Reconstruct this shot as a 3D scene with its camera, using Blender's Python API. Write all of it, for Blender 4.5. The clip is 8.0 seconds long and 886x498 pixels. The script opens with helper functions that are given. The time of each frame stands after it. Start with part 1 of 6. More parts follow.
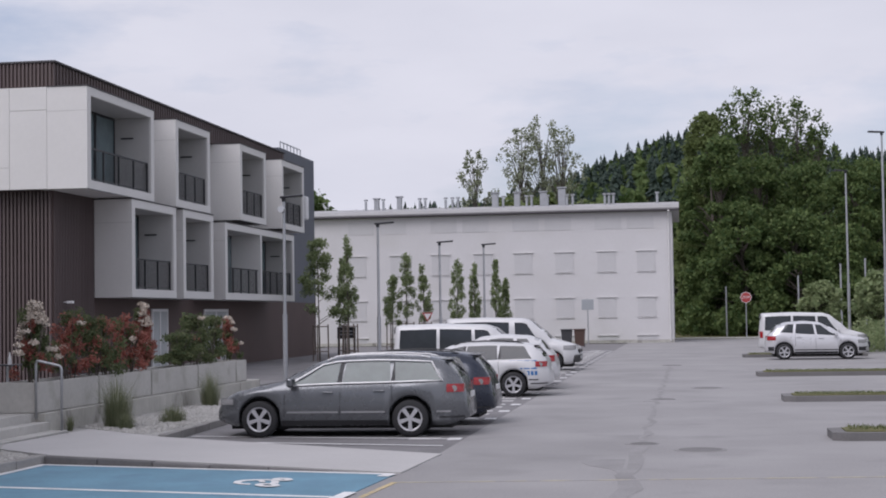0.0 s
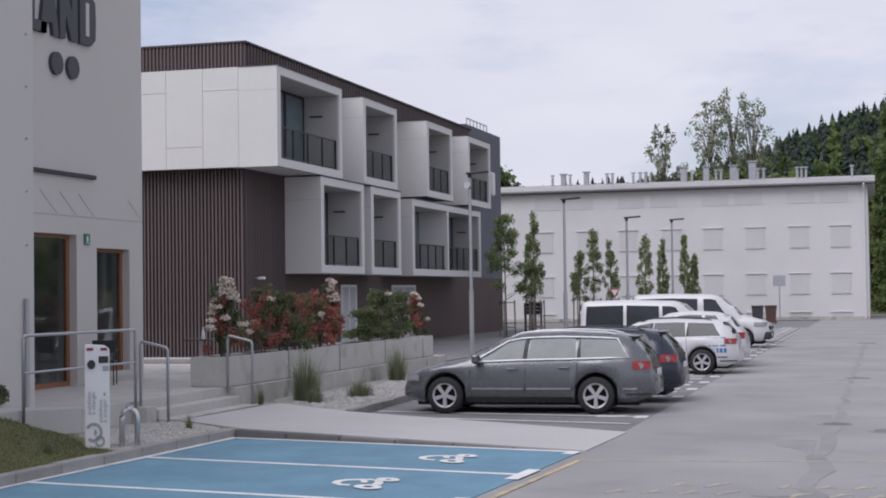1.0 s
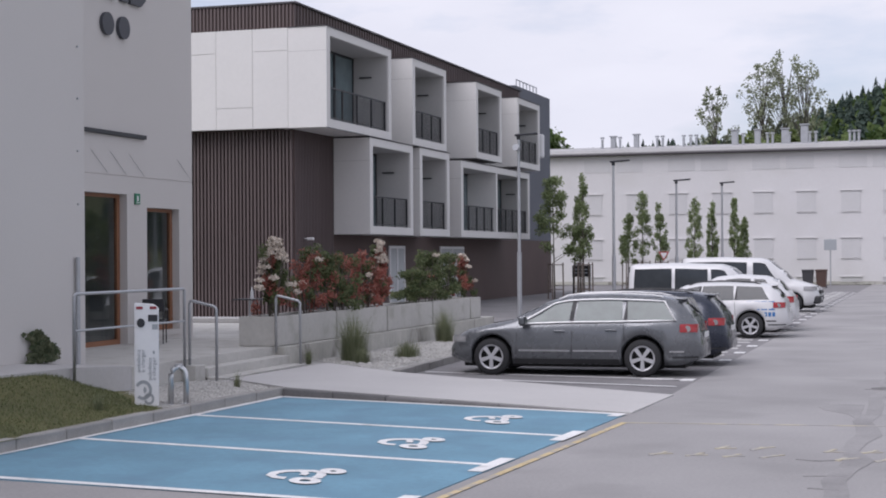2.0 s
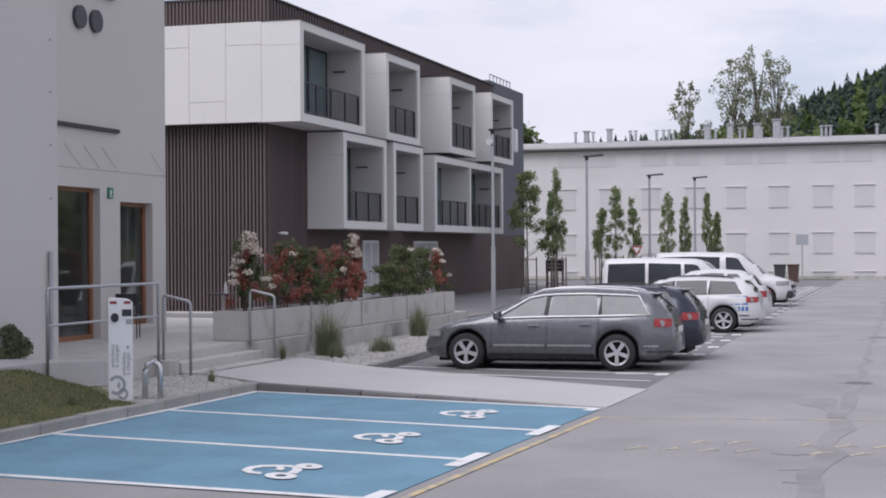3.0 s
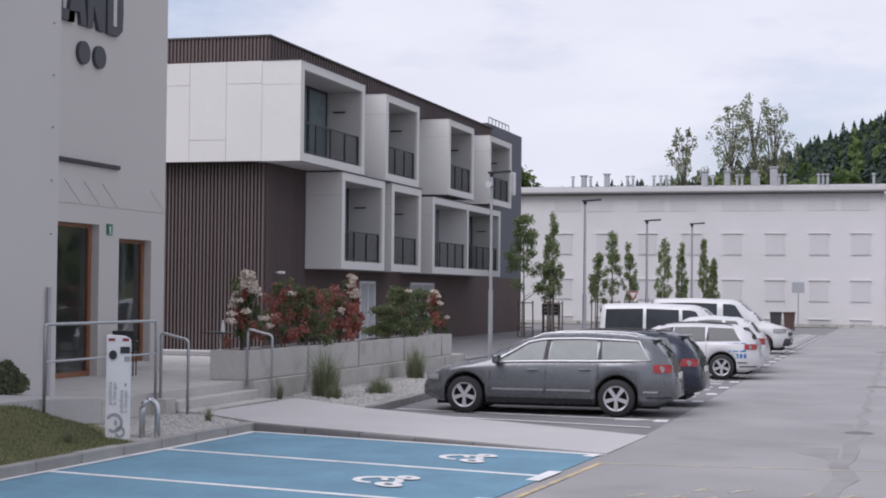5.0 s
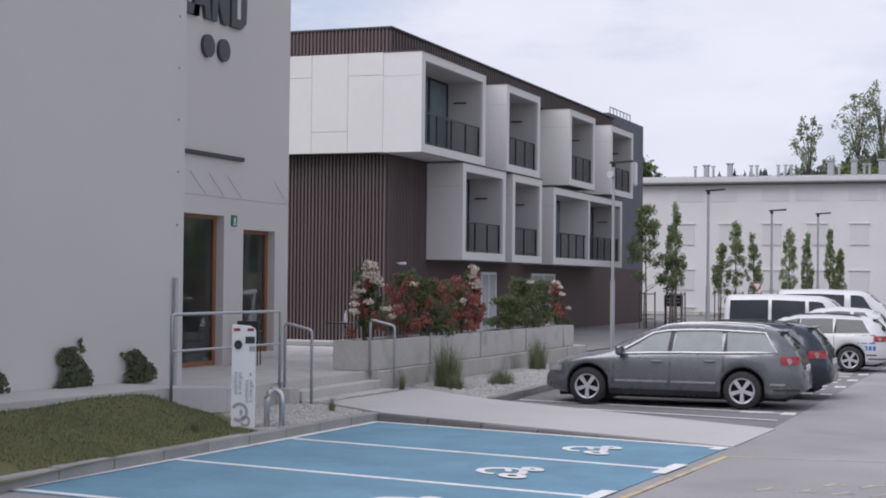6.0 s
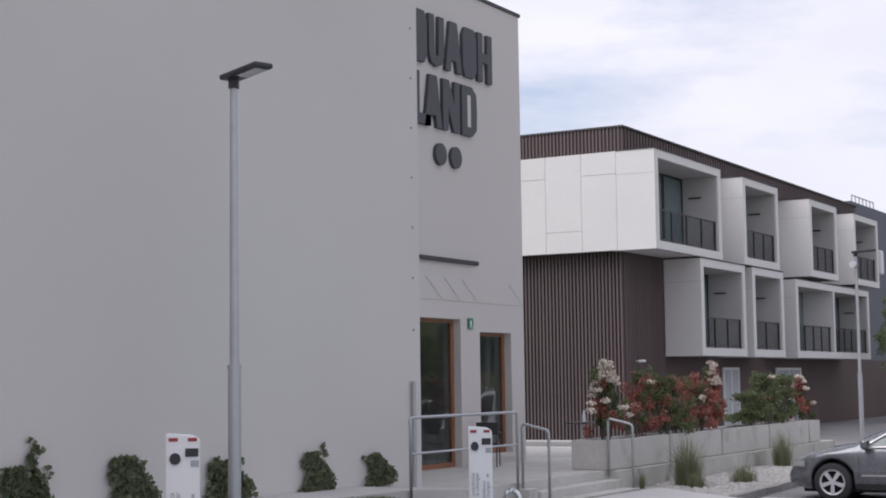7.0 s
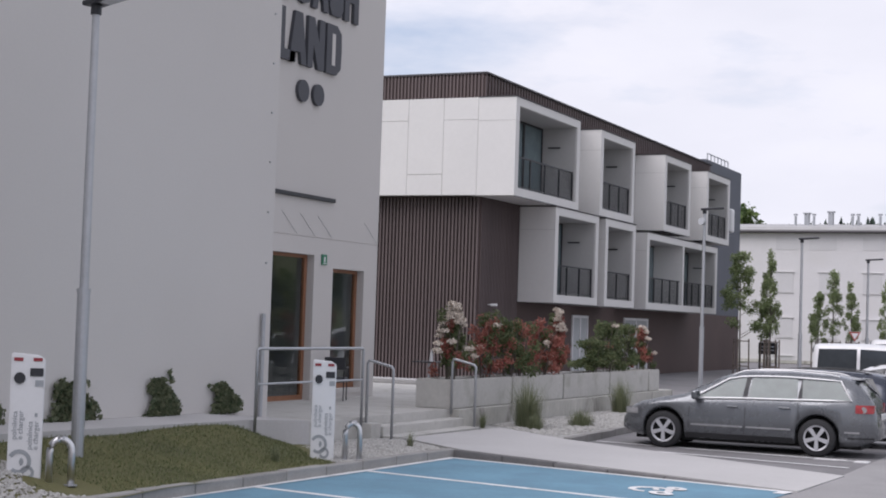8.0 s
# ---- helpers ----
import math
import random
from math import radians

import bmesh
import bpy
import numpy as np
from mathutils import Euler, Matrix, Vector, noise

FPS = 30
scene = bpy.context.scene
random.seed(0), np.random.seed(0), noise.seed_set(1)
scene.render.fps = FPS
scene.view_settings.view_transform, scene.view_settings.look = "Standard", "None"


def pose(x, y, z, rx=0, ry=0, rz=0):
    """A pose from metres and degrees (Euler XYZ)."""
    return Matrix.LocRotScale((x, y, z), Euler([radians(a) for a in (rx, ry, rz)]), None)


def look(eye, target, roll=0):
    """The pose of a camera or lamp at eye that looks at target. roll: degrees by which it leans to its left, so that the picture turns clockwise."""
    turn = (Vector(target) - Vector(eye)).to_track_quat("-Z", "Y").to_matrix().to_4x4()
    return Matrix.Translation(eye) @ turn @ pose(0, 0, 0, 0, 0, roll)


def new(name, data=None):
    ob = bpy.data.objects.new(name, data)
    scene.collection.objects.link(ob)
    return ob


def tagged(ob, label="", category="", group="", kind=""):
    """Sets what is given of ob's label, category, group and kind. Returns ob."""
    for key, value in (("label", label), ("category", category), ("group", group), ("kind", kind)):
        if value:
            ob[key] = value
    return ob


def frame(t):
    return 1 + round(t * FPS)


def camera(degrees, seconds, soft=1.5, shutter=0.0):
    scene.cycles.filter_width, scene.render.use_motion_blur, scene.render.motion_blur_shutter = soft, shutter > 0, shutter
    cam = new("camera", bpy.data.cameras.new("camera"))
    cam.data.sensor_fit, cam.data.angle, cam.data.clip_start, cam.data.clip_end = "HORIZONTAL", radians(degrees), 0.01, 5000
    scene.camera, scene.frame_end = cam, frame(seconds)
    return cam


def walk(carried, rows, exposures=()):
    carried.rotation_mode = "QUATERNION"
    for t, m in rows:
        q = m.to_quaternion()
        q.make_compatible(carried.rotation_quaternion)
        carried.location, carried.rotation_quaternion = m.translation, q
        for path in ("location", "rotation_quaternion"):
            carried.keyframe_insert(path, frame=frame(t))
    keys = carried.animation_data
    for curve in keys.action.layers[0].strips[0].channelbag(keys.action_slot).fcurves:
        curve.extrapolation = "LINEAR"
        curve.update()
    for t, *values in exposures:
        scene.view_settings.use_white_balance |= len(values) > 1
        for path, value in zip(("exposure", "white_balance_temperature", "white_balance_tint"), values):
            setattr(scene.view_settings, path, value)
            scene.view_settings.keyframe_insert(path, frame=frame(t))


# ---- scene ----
cam = camera(32.1, 8.0, soft=1.9)
PATH = [
    (0, (0.309, 0.126, 2.091), (0.005, 2.101, 2.177), -0.9),
    (0.5, (0.348, 0.214, 2.105), (-0.11, 2.159, 2.173), -0.8),
    (1, (0.327, 0.262, 2.104), (-0.215, 2.186, 2.162), -0.8),
    (1.5, (0.357, 0.267, 2.106), (-0.227, 2.179, 2.143), -0.6),
    (2, (0.364, 0.239, 2.099), (-0.24, 2.146, 2.108), -0.4),
    (2.2, (0.364, 0.235, 2.098), (-0.216, 2.149, 2.094), 0.1),
    (3.5, (0.303, 0.26, 2.1), (-0.266, 2.178, 2.104), -0.5),
    (4, (0.299, 0.264, 2.099), (-0.268, 2.182, 2.098), -0.3),
    (4.5, (0.257, 0.264, 2.103), (-0.308, 2.182, 2.125), 0.9),
    (4.7, (0.242, 0.277, 2.104), (-0.318, 2.196, 2.164), 0.7),
    (5.8, (0.127, 0.391, 2.095), (-0.449, 2.306, 2.125), 0.3),
    (6, (0.139, 0.397, 2.094), (-0.572, 2.266, 2.137), 0.6),
    (6.5, (0.24, 0.344, 2.094), (-0.718, 2.096, 2.196), 0.1),
    (7, (0.388, 0.22, 2.105), (-0.602, 1.949, 2.277), -0.8),
    (7.5, (0.568, 0.035, 2.104), (-0.373, 1.797, 2.2), 2.0),
    (8, (0.756, -0.155, 2.088), (-0.078, 1.66, 2.182), 1.9),
]
walk(cam, [(t, look(eye, target, roll)) for t, eye, target, roll in PATH],
     [(0, -0.23, 5950, 18), (0.5, -0.27, 5930, 18), (1, -0.16, 5930, 18), (1.5, -0.05, 5930, 18), (2, 0.0, 5950, 18), (4.7, 0.0, 5950, 18), (5.8, -0.03, 5880, 17), (6.1, 0.0, 5940, 17), (6.5, 0.16, 6020, 17), (7, 0.13, 6050, 17), (7.5, 0.07, 6050, 17), (8, 0.09, 6050, 17)])

# ---- world and light ----
SUN_EL, SUN_AZ = radians(52), radians(215)
world = bpy.data.worlds.new("sky")
scene.world = world
world.use_nodes = True
wn, wl = world.node_tree.nodes, world.node_tree.links
wn.clear()
w_out = wn.new("ShaderNodeOutputWorld")
w_bg = wn.new("ShaderNodeBackground")
w_sky = wn.new("ShaderNodeTexSky")
w_sky.sky_type = "NISHITA"
w_sky.sun_disc = False
w_sky.sun_elevation, w_sky.sun_rotation = SUN_EL, SUN_AZ
w_sky.dust_density = 2.0
w_co = wn.new("ShaderNodeTexCoord")
w_map = wn.new("ShaderNodeMapping")
w_map.inputs["Scale"].default_value = (1.0, 1.0, 3.2)
w_noise = wn.new("ShaderNodeTexNoise")
w_noise.inputs["Scale"].default_value = 2.6
w_noise.inputs["Detail"].default_value = 7
w_noise.inputs["Roughness"].default_value = 0.55
w_ramp = wn.new("ShaderNodeValToRGB")
w_ramp.color_ramp.elements[0].position = 0.34
w_ramp.color_ramp.elements[0].color = (0.30, 0.30, 0.30, 1)
w_ramp.color_ramp.elements[1].position = 0.50
w_ramp.color_ramp.elements[1].color = (1, 1, 1, 1)
w_noise2 = wn.new("ShaderNodeTexNoise")
w_noise2.inputs["Scale"].default_value = 6.0
w_noise2.inputs["Detail"].default_value = 5
w_cl = wn.new("ShaderNodeValToRGB")
w_cl.color_ramp.elements[0].position = 0.35
w_cl.color_ramp.elements[0].color = (6.2, 6.18, 6.24, 1)
w_cl.color_ramp.elements[1].position = 0.65
w_cl.color_ramp.elements[1].color = (6.75, 6.68, 6.66, 1)
w_mix = wn.new("ShaderNodeMix")
w_mix.data_type = "RGBA"
wl.new(w_co.outputs["Generated"], w_map.inputs["Vector"])
wl.new(w_map.outputs["Vector"], w_noise.inputs["Vector"])
wl.new(w_map.outputs["Vector"], w_noise2.inputs["Vector"])
wl.new(w_noise.outputs["Fac"], w_ramp.inputs["Fac"])
wl.new(w_noise2.outputs["Fac"], w_cl.inputs["Fac"])
wl.new(w_ramp.outputs["Color"], w_mix.inputs["Factor"])
wl.new(w_sky.outputs["Color"], w_mix.inputs["A"])
wl.new(w_cl.outputs["Color"], w_mix.inputs["B"])
wl.new(w_mix.outputs["Result"], w_bg.inputs["Color"])
w_bg.inputs["Strength"].default_value = 0.13
wl.new(w_bg.outputs["Background"], w_out.inputs["Surface"])
sun_data = bpy.data.lights.new("sun", "SUN")
sun_data.energy, sun_data.angle, sun_data.color = 2.3, radians(45), (1.0, 0.95, 0.88)
sun_ob = new("sun", sun_data)
sun_way = Vector((math.sin(SUN_AZ) * math.cos(SUN_EL), math.cos(SUN_AZ) * math.cos(SUN_EL), math.sin(SUN_EL)))
sun_ob.matrix_world = look(sun_way * 60, (0, 0, 0))

# ---- materials ----


def mat(name, color, rough=0.7, metal=0.0, vary=0.12, big=0.6, small=14.0, bump=0.15, stain=None, stain_at=(0.55, 0.75), stretch=(1, 1, 1), random=0.0, hue=0.0, coat=0.0, spec=0.5, island=0.0):
    """A surface with variation at two scales, fine relief and, if given, stains of another colour."""
    m = bpy.data.materials.new(name)
    m.use_nodes = True
    n, l = m.node_tree.nodes, m.node_tree.links
    b = n["Principled BSDF"]
    b.inputs["Roughness"].default_value, b.inputs["Metallic"].default_value = rough, metal
    b.inputs["Coat Weight"].default_value = coat
    b.inputs["Coat Roughness"].default_value = 0.06
    b.inputs["Specular IOR Level"].default_value = spec
    co, mp = n.new("ShaderNodeTexCoord"), n.new("ShaderNodeMapping")
    mp.inputs["Scale"].default_value = stretch
    l.new(co.outputs["Object"], mp.inputs["Vector"])
    n1, n2 = n.new("ShaderNodeTexNoise"), n.new("ShaderNodeTexNoise")
    n1.inputs["Scale"].default_value, n2.inputs["Scale"].default_value = big, small
    n1.inputs["Detail"].default_value, n2.inputs["Detail"].default_value = 5, 6
    n2.inputs["Roughness"].default_value = 0.65
    l.new(mp.outputs["Vector"], n1.inputs["Vector"])
    l.new(mp.outputs["Vector"], n2.inputs["Vector"])
    add = n.new("ShaderNodeMath")
    add.operation = "ADD"
    l.new(n1.outputs["Fac"], add.inputs[0])
    l.new(n2.outputs["Fac"], add.inputs[1])
    last = add.outputs[0]
    for amount, node, out in ((random, "ShaderNodeObjectInfo", "Random"), (island, "ShaderNodeNewGeometry", "Random Per Island")):
        if amount:
            src, mul, more = n.new(node), n.new("ShaderNodeMath"), n.new("ShaderNodeMath")
            mul.operation, more.operation = "MULTIPLY_ADD", "ADD"
            mul.inputs[1].default_value, mul.inputs[2].default_value = amount, -amount / 2
            l.new(src.outputs[out], mul.inputs[0])
            l.new(mul.outputs[0], more.inputs[0])
            l.new(last, more.inputs[1])
            last = more.outputs[0]
    rng = n.new("ShaderNodeMapRange")
    rng.inputs["From Min"].default_value, rng.inputs["From Max"].default_value = 0.55, 1.45
    rng.inputs["To Min"].default_value, rng.inputs["To Max"].default_value = 1 - vary * 1.6, 1 + vary * 1.6
    l.new(last, rng.inputs["Value"])
    mul = n.new("ShaderNodeVectorMath")
    mul.operation = "SCALE"
    mul.inputs[0].default_value = color
    l.new(rng.outputs["Result"], mul.inputs["Scale"])
    col = mul.outputs["Vector"]
    if hue:
        mixh = n.new("ShaderNodeMix")
        mixh.data_type = "RGBA"
        mixh.inputs["B"].default_value = (color[0] * (1 + hue), color[1] * (1 + hue * 0.3), color[2] * (1 - hue * 0.5), 1)
        l.new(n1.outputs["Fac"], mixh.inputs["Factor"])
        l.new(col, mixh.inputs["A"])
        col = mixh.outputs["Result"]
    if stain:
        ns, rs, mx = n.new("ShaderNodeTexNoise"), n.new("ShaderNodeMapRange"), n.new("ShaderNodeMix")
        mx.data_type = "RGBA"
        ns.inputs["Scale"].default_value, ns.inputs["Detail"].default_value = big * 1.7, 8
        l.new(mp.outputs["Vector"], ns.inputs["Vector"])
        rs.inputs["From Min"].default_value, rs.inputs["From Max"].default_value = stain_at
        l.new(ns.outputs["Fac"], rs.inputs["Value"])
        l.new(rs.outputs["Result"], mx.inputs["Factor"])
        l.new(col, mx.inputs["A"])
        mx.inputs["B"].default_value = (*stain, 1)
        col = mx.outputs["Result"]
    l.new(col, b.inputs["Base Color"])
    rr = n.new("ShaderNodeMapRange")
    rr.inputs["To Min"].default_value, rr.inputs["To Max"].default_value = max(rough - 0.1, 0.03), min(rough + 0.1, 1)
    l.new(n2.outputs["Fac"], rr.inputs["Value"])
    l.new(rr.outputs["Result"], b.inputs["Roughness"])
    if bump:
        bp = n.new("ShaderNodeBump")
        bp.inputs["Strength"].default_value, bp.inputs["Distance"].default_value = bump, 0.02
        l.new(n2.outputs["Fac"], bp.inputs["Height"])
        l.new(bp.outputs["Normal"], b.inputs["Normal"])
    return m


def leaf_mat(name, a, b2, rough=0.6):
    """Leaves: each one between two colours, some light let through."""
    m = bpy.data.materials.new(name)
    m.use_nodes = True
    n, l = m.node_tree.nodes, m.node_tree.links
    b = n["Principled BSDF"]
    b.inputs["Roughness"].default_value = rough
    b.inputs["Specular IOR Level"].default_value = 0.25
    g, mx = n.new("ShaderNodeNewGeometry"), n.new("ShaderNodeMix")
    mx.data_type = "RGBA"
    mx.inputs["A"].default_value, mx.inputs["B"].default_value = (*a, 1), (*b2, 1)
    l.new(g.outputs["Random Per Island"], mx.inputs["Factor"])
    l.new(mx.outputs["Result"], b.inputs["Base Color"])
    tr, ms = n.new("ShaderNodeBsdfTranslucent"), n.new("ShaderNodeMixShader")
    l.new(mx.outputs["Result"], tr.inputs["Color"])
    ms.inputs["Fac"].default_value = 0.42
    l.new(b.outputs["BSDF"], ms.inputs[1])
    l.new(tr.outputs["BSDF"], ms.inputs[2])
    l.new(ms.outputs["Shader"], n["Material Output"].inputs["Surface"])
    return m


def glass_mat(name, tint=(0.75, 0.82, 0.84), rough=0.02):
    m = bpy.data.materials.new(name)
    m.use_nodes = True
    b = m.node_tree.nodes["Principled BSDF"]
    b.inputs["Base Color"].default_value = (*tint, 1)
    b.inputs["Roughness"].default_value = rough
    b.inputs["Transmission Weight"].default_value = 1.0
    b.inputs["IOR"].default_value = 1.45
    return m


M_ROAD = mat("worn_light_asphalt", (0.278, 0.27, 0.27), 0.85, vary=0.17, big=0.35, small=26, bump=0.25, stain=(0.21, 0.205, 0.205), stain_at=(0.55, 0.8))
M_BAY = mat("grey_parking_pavers", (0.178, 0.172, 0.176), 0.85, vary=0.2, big=0.8, small=9, bump=0.3)
M_PATCH = mat("dark_asphalt_repair", (0.245, 0.238, 0.238), 0.85, vary=0.2, big=1.2, small=20)
M_PALEPAVER = mat("pale_grey_paver", (0.52, 0.515, 0.51), 0.85, vary=0.15, big=2, small=14, random=0.4)
M_BLUE = mat("worn_blue_bay_paint", (0.125, 0.255, 0.345), 0.75, vary=0.16, big=0.9, small=12, bump=0.2, stain=(0.11, 0.215, 0.30), stain_at=(0.5, 0.72))
M_LINE = mat("worn_white_line_paint", (0.70, 0.70, 0.70), 0.7, vary=0.12, big=2, small=20, stain=(0.5, 0.5, 0.5), stain_at=(0.58, 0.7))
M_YELLOW = mat("faded_yellow_line_paint", (0.50, 0.40, 0.22), 0.75, vary=0.2, big=2, small=15, stain=(0.32, 0.30, 0.27), stain_at=(0.5, 0.62))
M_YFADE = mat("nearly_gone_yellow_paint", (0.41, 0.37, 0.28), 0.8, vary=0.15, big=2, small=15, stain=(0.30, 0.292, 0.29), stain_at=(0.45, 0.6))
M_PATH = mat("pale_concrete_path", (0.45, 0.44, 0.435), 0.85, vary=0.07, big=0.6, small=16, bump=0.15)
M_CONC = mat("cast_concrete", (0.47, 0.46, 0.435), 0.85, vary=0.10, big=1.1, small=12, bump=0.2, stain=(0.36, 0.35, 0.315), stain_at=(0.55, 0.72))
M_CONC_OLD = mat("weathered_concrete", (0.43, 0.42, 0.385), 0.9, vary=0.16, big=1.3, small=10, bump=0.3, stain=(0.20, 0.19, 0.17), stain_at=(0.55, 0.7), stretch=(1, 1, 0.5))
M_KERB = mat("grey_kerb_stone", (0.27, 0.262, 0.25), 0.9, vary=0.16, big=2.2, small=26, bump=0.3, random=0.55)
M_KERBDARK = mat("dark_stained_kerb_stone", (0.155, 0.15, 0.15), 0.9, vary=0.16, big=1.2, small=26, bump=0.3, random=0.5)
M_RENDER = mat("smooth_grey_white_render", (0.545, 0.525, 0.508), 0.9, vary=0.035, big=0.25, small=30, bump=0.06)
M_WHITE = mat("white_facade_panel", (0.65, 0.64, 0.625), 0.6, vary=0.03, big=0.5, small=9, bump=0.03, random=0.12)
M_INNER = mat("light_grey_balcony_lining", (0.48, 0.47, 0.46), 0.7, vary=0.04, big=0.5, small=9, bump=0.03)
M_OLDWHITE = mat("white_painted_old_render", (0.595, 0.585, 0.59), 0.9, vary=0.035, big=0.22, small=9, bump=0.08, stain=(0.56, 0.55, 0.545), stain_at=(0.5, 0.75))
M_SHUT = mat("closed_white_shutter", (0.535, 0.53, 0.535), 0.7, vary=0.03, big=1, small=6)
M_SILL = mat("pale_window_ledge", (0.60, 0.59, 0.59), 0.8, vary=0.05)
M_BROWN = mat("dark_brown_cladding", (0.084, 0.056, 0.052), 0.7, vary=0.12, big=0.6, small=10, bump=0.1)
M_SLAT = mat("dark_brown_slat", (0.112, 0.086, 0.085), 0.65, vary=0.14, big=0.8, small=6, stretch=(3, 3, 0.3), random=0.35)
M_SLATE = mat("slate_grey_cladding", (0.085, 0.095, 0.12), 0.6, vary=0.08, big=0.7, small=6, bump=0.05)
M_ROOFDARK = mat("dark_roof_edge", (0.06, 0.055, 0.06), 0.7, vary=0.1)
M_ROOF = mat("grey_roof_sheet", (0.34, 0.335, 0.335), 0.7, vary=0.1, big=0.5, small=5)
M_DARK = mat("dark_anthracite_metal", (0.035, 0.036, 0.042), 0.45, 0.3, vary=0.1, big=2, small=20, bump=0.02)
M_STEEL = mat("galvanised_steel", (0.42, 0.43, 0.45), 0.45, 0.75, vary=0.08, big=3, small=18, bump=0.03)
M_CHROME = mat("polished_steel", (0.62, 0.62, 0.63), 0.3, 1.0, vary=0.04, bump=0)
M_WOOD = mat("orange_brown_wood_frame", (0.25, 0.115, 0.06), 0.5, vary=0.15, big=1.5, small=9, stretch=(4, 4, 0.5))
M_STAKE = mat("weathered_stake_wood", (0.17, 0.14, 0.12), 0.85, vary=0.2, big=3, small=14)
M_LETTER = mat("dark_grey_raised_sign", (0.058, 0.060, 0.072), 0.6, vary=0.06, bump=0.02)
M_GLASS = glass_mat("window_glass")
# opaque stand-in for door glass, its brightness put into the colour
M_DOORPANE = mat("bright_door_glass_painted", (0.45, 0.47, 0.48), 0.9, vary=0.1, big=1, small=4, stretch=(4, 4, 0.3))
M_ROOM = mat("plain_room_wall", (0.42, 0.41, 0.40), 0.9, vary=0.1)
M_GROUND = mat("rough_meadow_ground", (0.09, 0.11, 0.05), 0.95, vary=0.3, big=0.08, small=3, bump=0.5, hue=0.3)
M_TURF = mat("mown_turf_soil", (0.10, 0.11, 0.052), 0.95, vary=0.35, big=1.0, small=18, bump=0.8, hue=0.4)
M_SOIL = mat("dark_planter_soil", (0.05, 0.04, 0.03), 0.95, vary=0.3, small=20, bump=0.6)
M_GRAVELBED = mat("gravel_bed", (0.36, 0.355, 0.34), 0.9, vary=0.3, big=1, small=45, bump=0.8)
M_STONE = mat("pale_gravel_stone", (0.43, 0.42, 0.40), 0.85, vary=0.1, big=3, small=15, bump=0.1, island=0.9)
M_BARK = mat("grey_brown_bark", (0.11, 0.095, 0.08), 0.9, vary=0.25, big=3, small=15, bump=0.4, stretch=(2, 2, 0.5))
M_TYRE = mat("black_tyre_rubber", (0.022, 0.022, 0.024), 0.8, vary=0.15, small=18, bump=0.05)
M_TRIM = mat("black_plastic_trim", (0.025, 0.025, 0.028), 0.55, vary=0.1, small=18, bump=0.03)
M_WELL = mat("dark_wheel_well", (0.012, 0.012, 0.013), 0.9, vary=0.1, bump=0)
M_RIM = mat("silver_alloy_rim", (0.46, 0.46, 0.48), 0.45, 0.3, vary=0.04, bump=0)
M_CARGLASS = mat("tinted_car_glass", (0.035, 0.04, 0.045), 0.08, 0.0, vary=0.15, big=1.5, small=4, bump=0, spec=0.4)
# opaque: daylight seen through the windows is put into the base colour
M_PALEWINDOW = mat("opaque_glass_painted_bright", (0.15, 0.175, 0.17), 0.06, vary=0.15, big=1.6, small=4, bump=0, spec=0.4)
M_SCREEN = mat("dark_windscreen_glass", (0.04, 0.046, 0.05), 0.1, vary=0.2, big=1.5, small=4, bump=0, spec=0.15)
# barely metallic: the chrome's bright reflection is put into the base colour
M_BRIGHT = mat("trim_with_painted_shine", (0.62, 0.62, 0.63), 0.35, 0.2, vary=0.03, bump=0)
# blue-grey base stands for reflected sky; the smooth surface reflects as well
M_PANE = mat("balcony_glass_painted_sky", (0.15, 0.20, 0.215), 0.08, vary=0.15, big=0.6, small=3, bump=0, spec=0.8)
M_RED = mat("red_lamp_plastic", (0.30, 0.010, 0.014), 0.2, vary=0.1, bump=0, coat=0.5)
M_LENS = mat("clear_lamp_lens", (0.27, 0.27, 0.275), 0.15, vary=0.08, bump=0, coat=0.5)
M_PLATE = mat("white_number_plate", (0.62, 0.62, 0.62), 0.5, vary=0.03, bump=0)
M_SIGNW = mat("white_enamel", (0.72, 0.72, 0.73), 0.4, vary=0.03, bump=0.02)
M_SIGNR = mat("faded_red_enamel", (0.42, 0.06, 0.06), 0.45, vary=0.05, bump=0.02)
M_LABEL = mat("dark_red_label", (0.27, 0.03, 0.04), 0.5, vary=0.05, bump=0)
M_GREEN = mat("green_safety_sign", (0.02, 0.17, 0.09), 0.5, vary=0.06, bump=0)
M_GREYPRINT = mat("grey_print", (0.33, 0.35, 0.37), 0.6, vary=0.05, bump=0)
M_BLUEPRINT = mat("blue_print", (0.03, 0.14, 0.36), 0.4, vary=0.05, bump=0)
M_FLOWER = mat("cream_blossom", (0.62, 0.55, 0.48), 0.8, vary=0.15, big=3, small=12, bump=0.3, island=0.6)
M_BIN = mat("dark_bin_plastic", (0.05, 0.05, 0.055), 0.6, vary=0.12)
M_BINB = mat("brown_bin_plastic", (0.085, 0.05, 0.04), 0.6, vary=0.12)


def paint(name, color, rough=0.38, metal=0.35):
    return mat(name, color, rough, metal, vary=0.04, big=0.8, small=3, bump=0, coat=0.4)


# ---- mesh helpers ----


def part(name, bm, material, parent=None, label="", smooth=False):
    me = bpy.data.meshes.new(name)
    bm.to_mesh(me)
    bm.free()
    me.materials.append(material)
    if smooth:
        me.shade_smooth()
    ob = new(name, me)
    if parent is not None:
        ob.parent = parent
    if label:
        ob["label"] = label
    return ob


def empty(name, label, category, group="", at=(0, 0, 0)):
    ob = new(name)
    ob.location = at
    return tagged(ob, label, category, group)


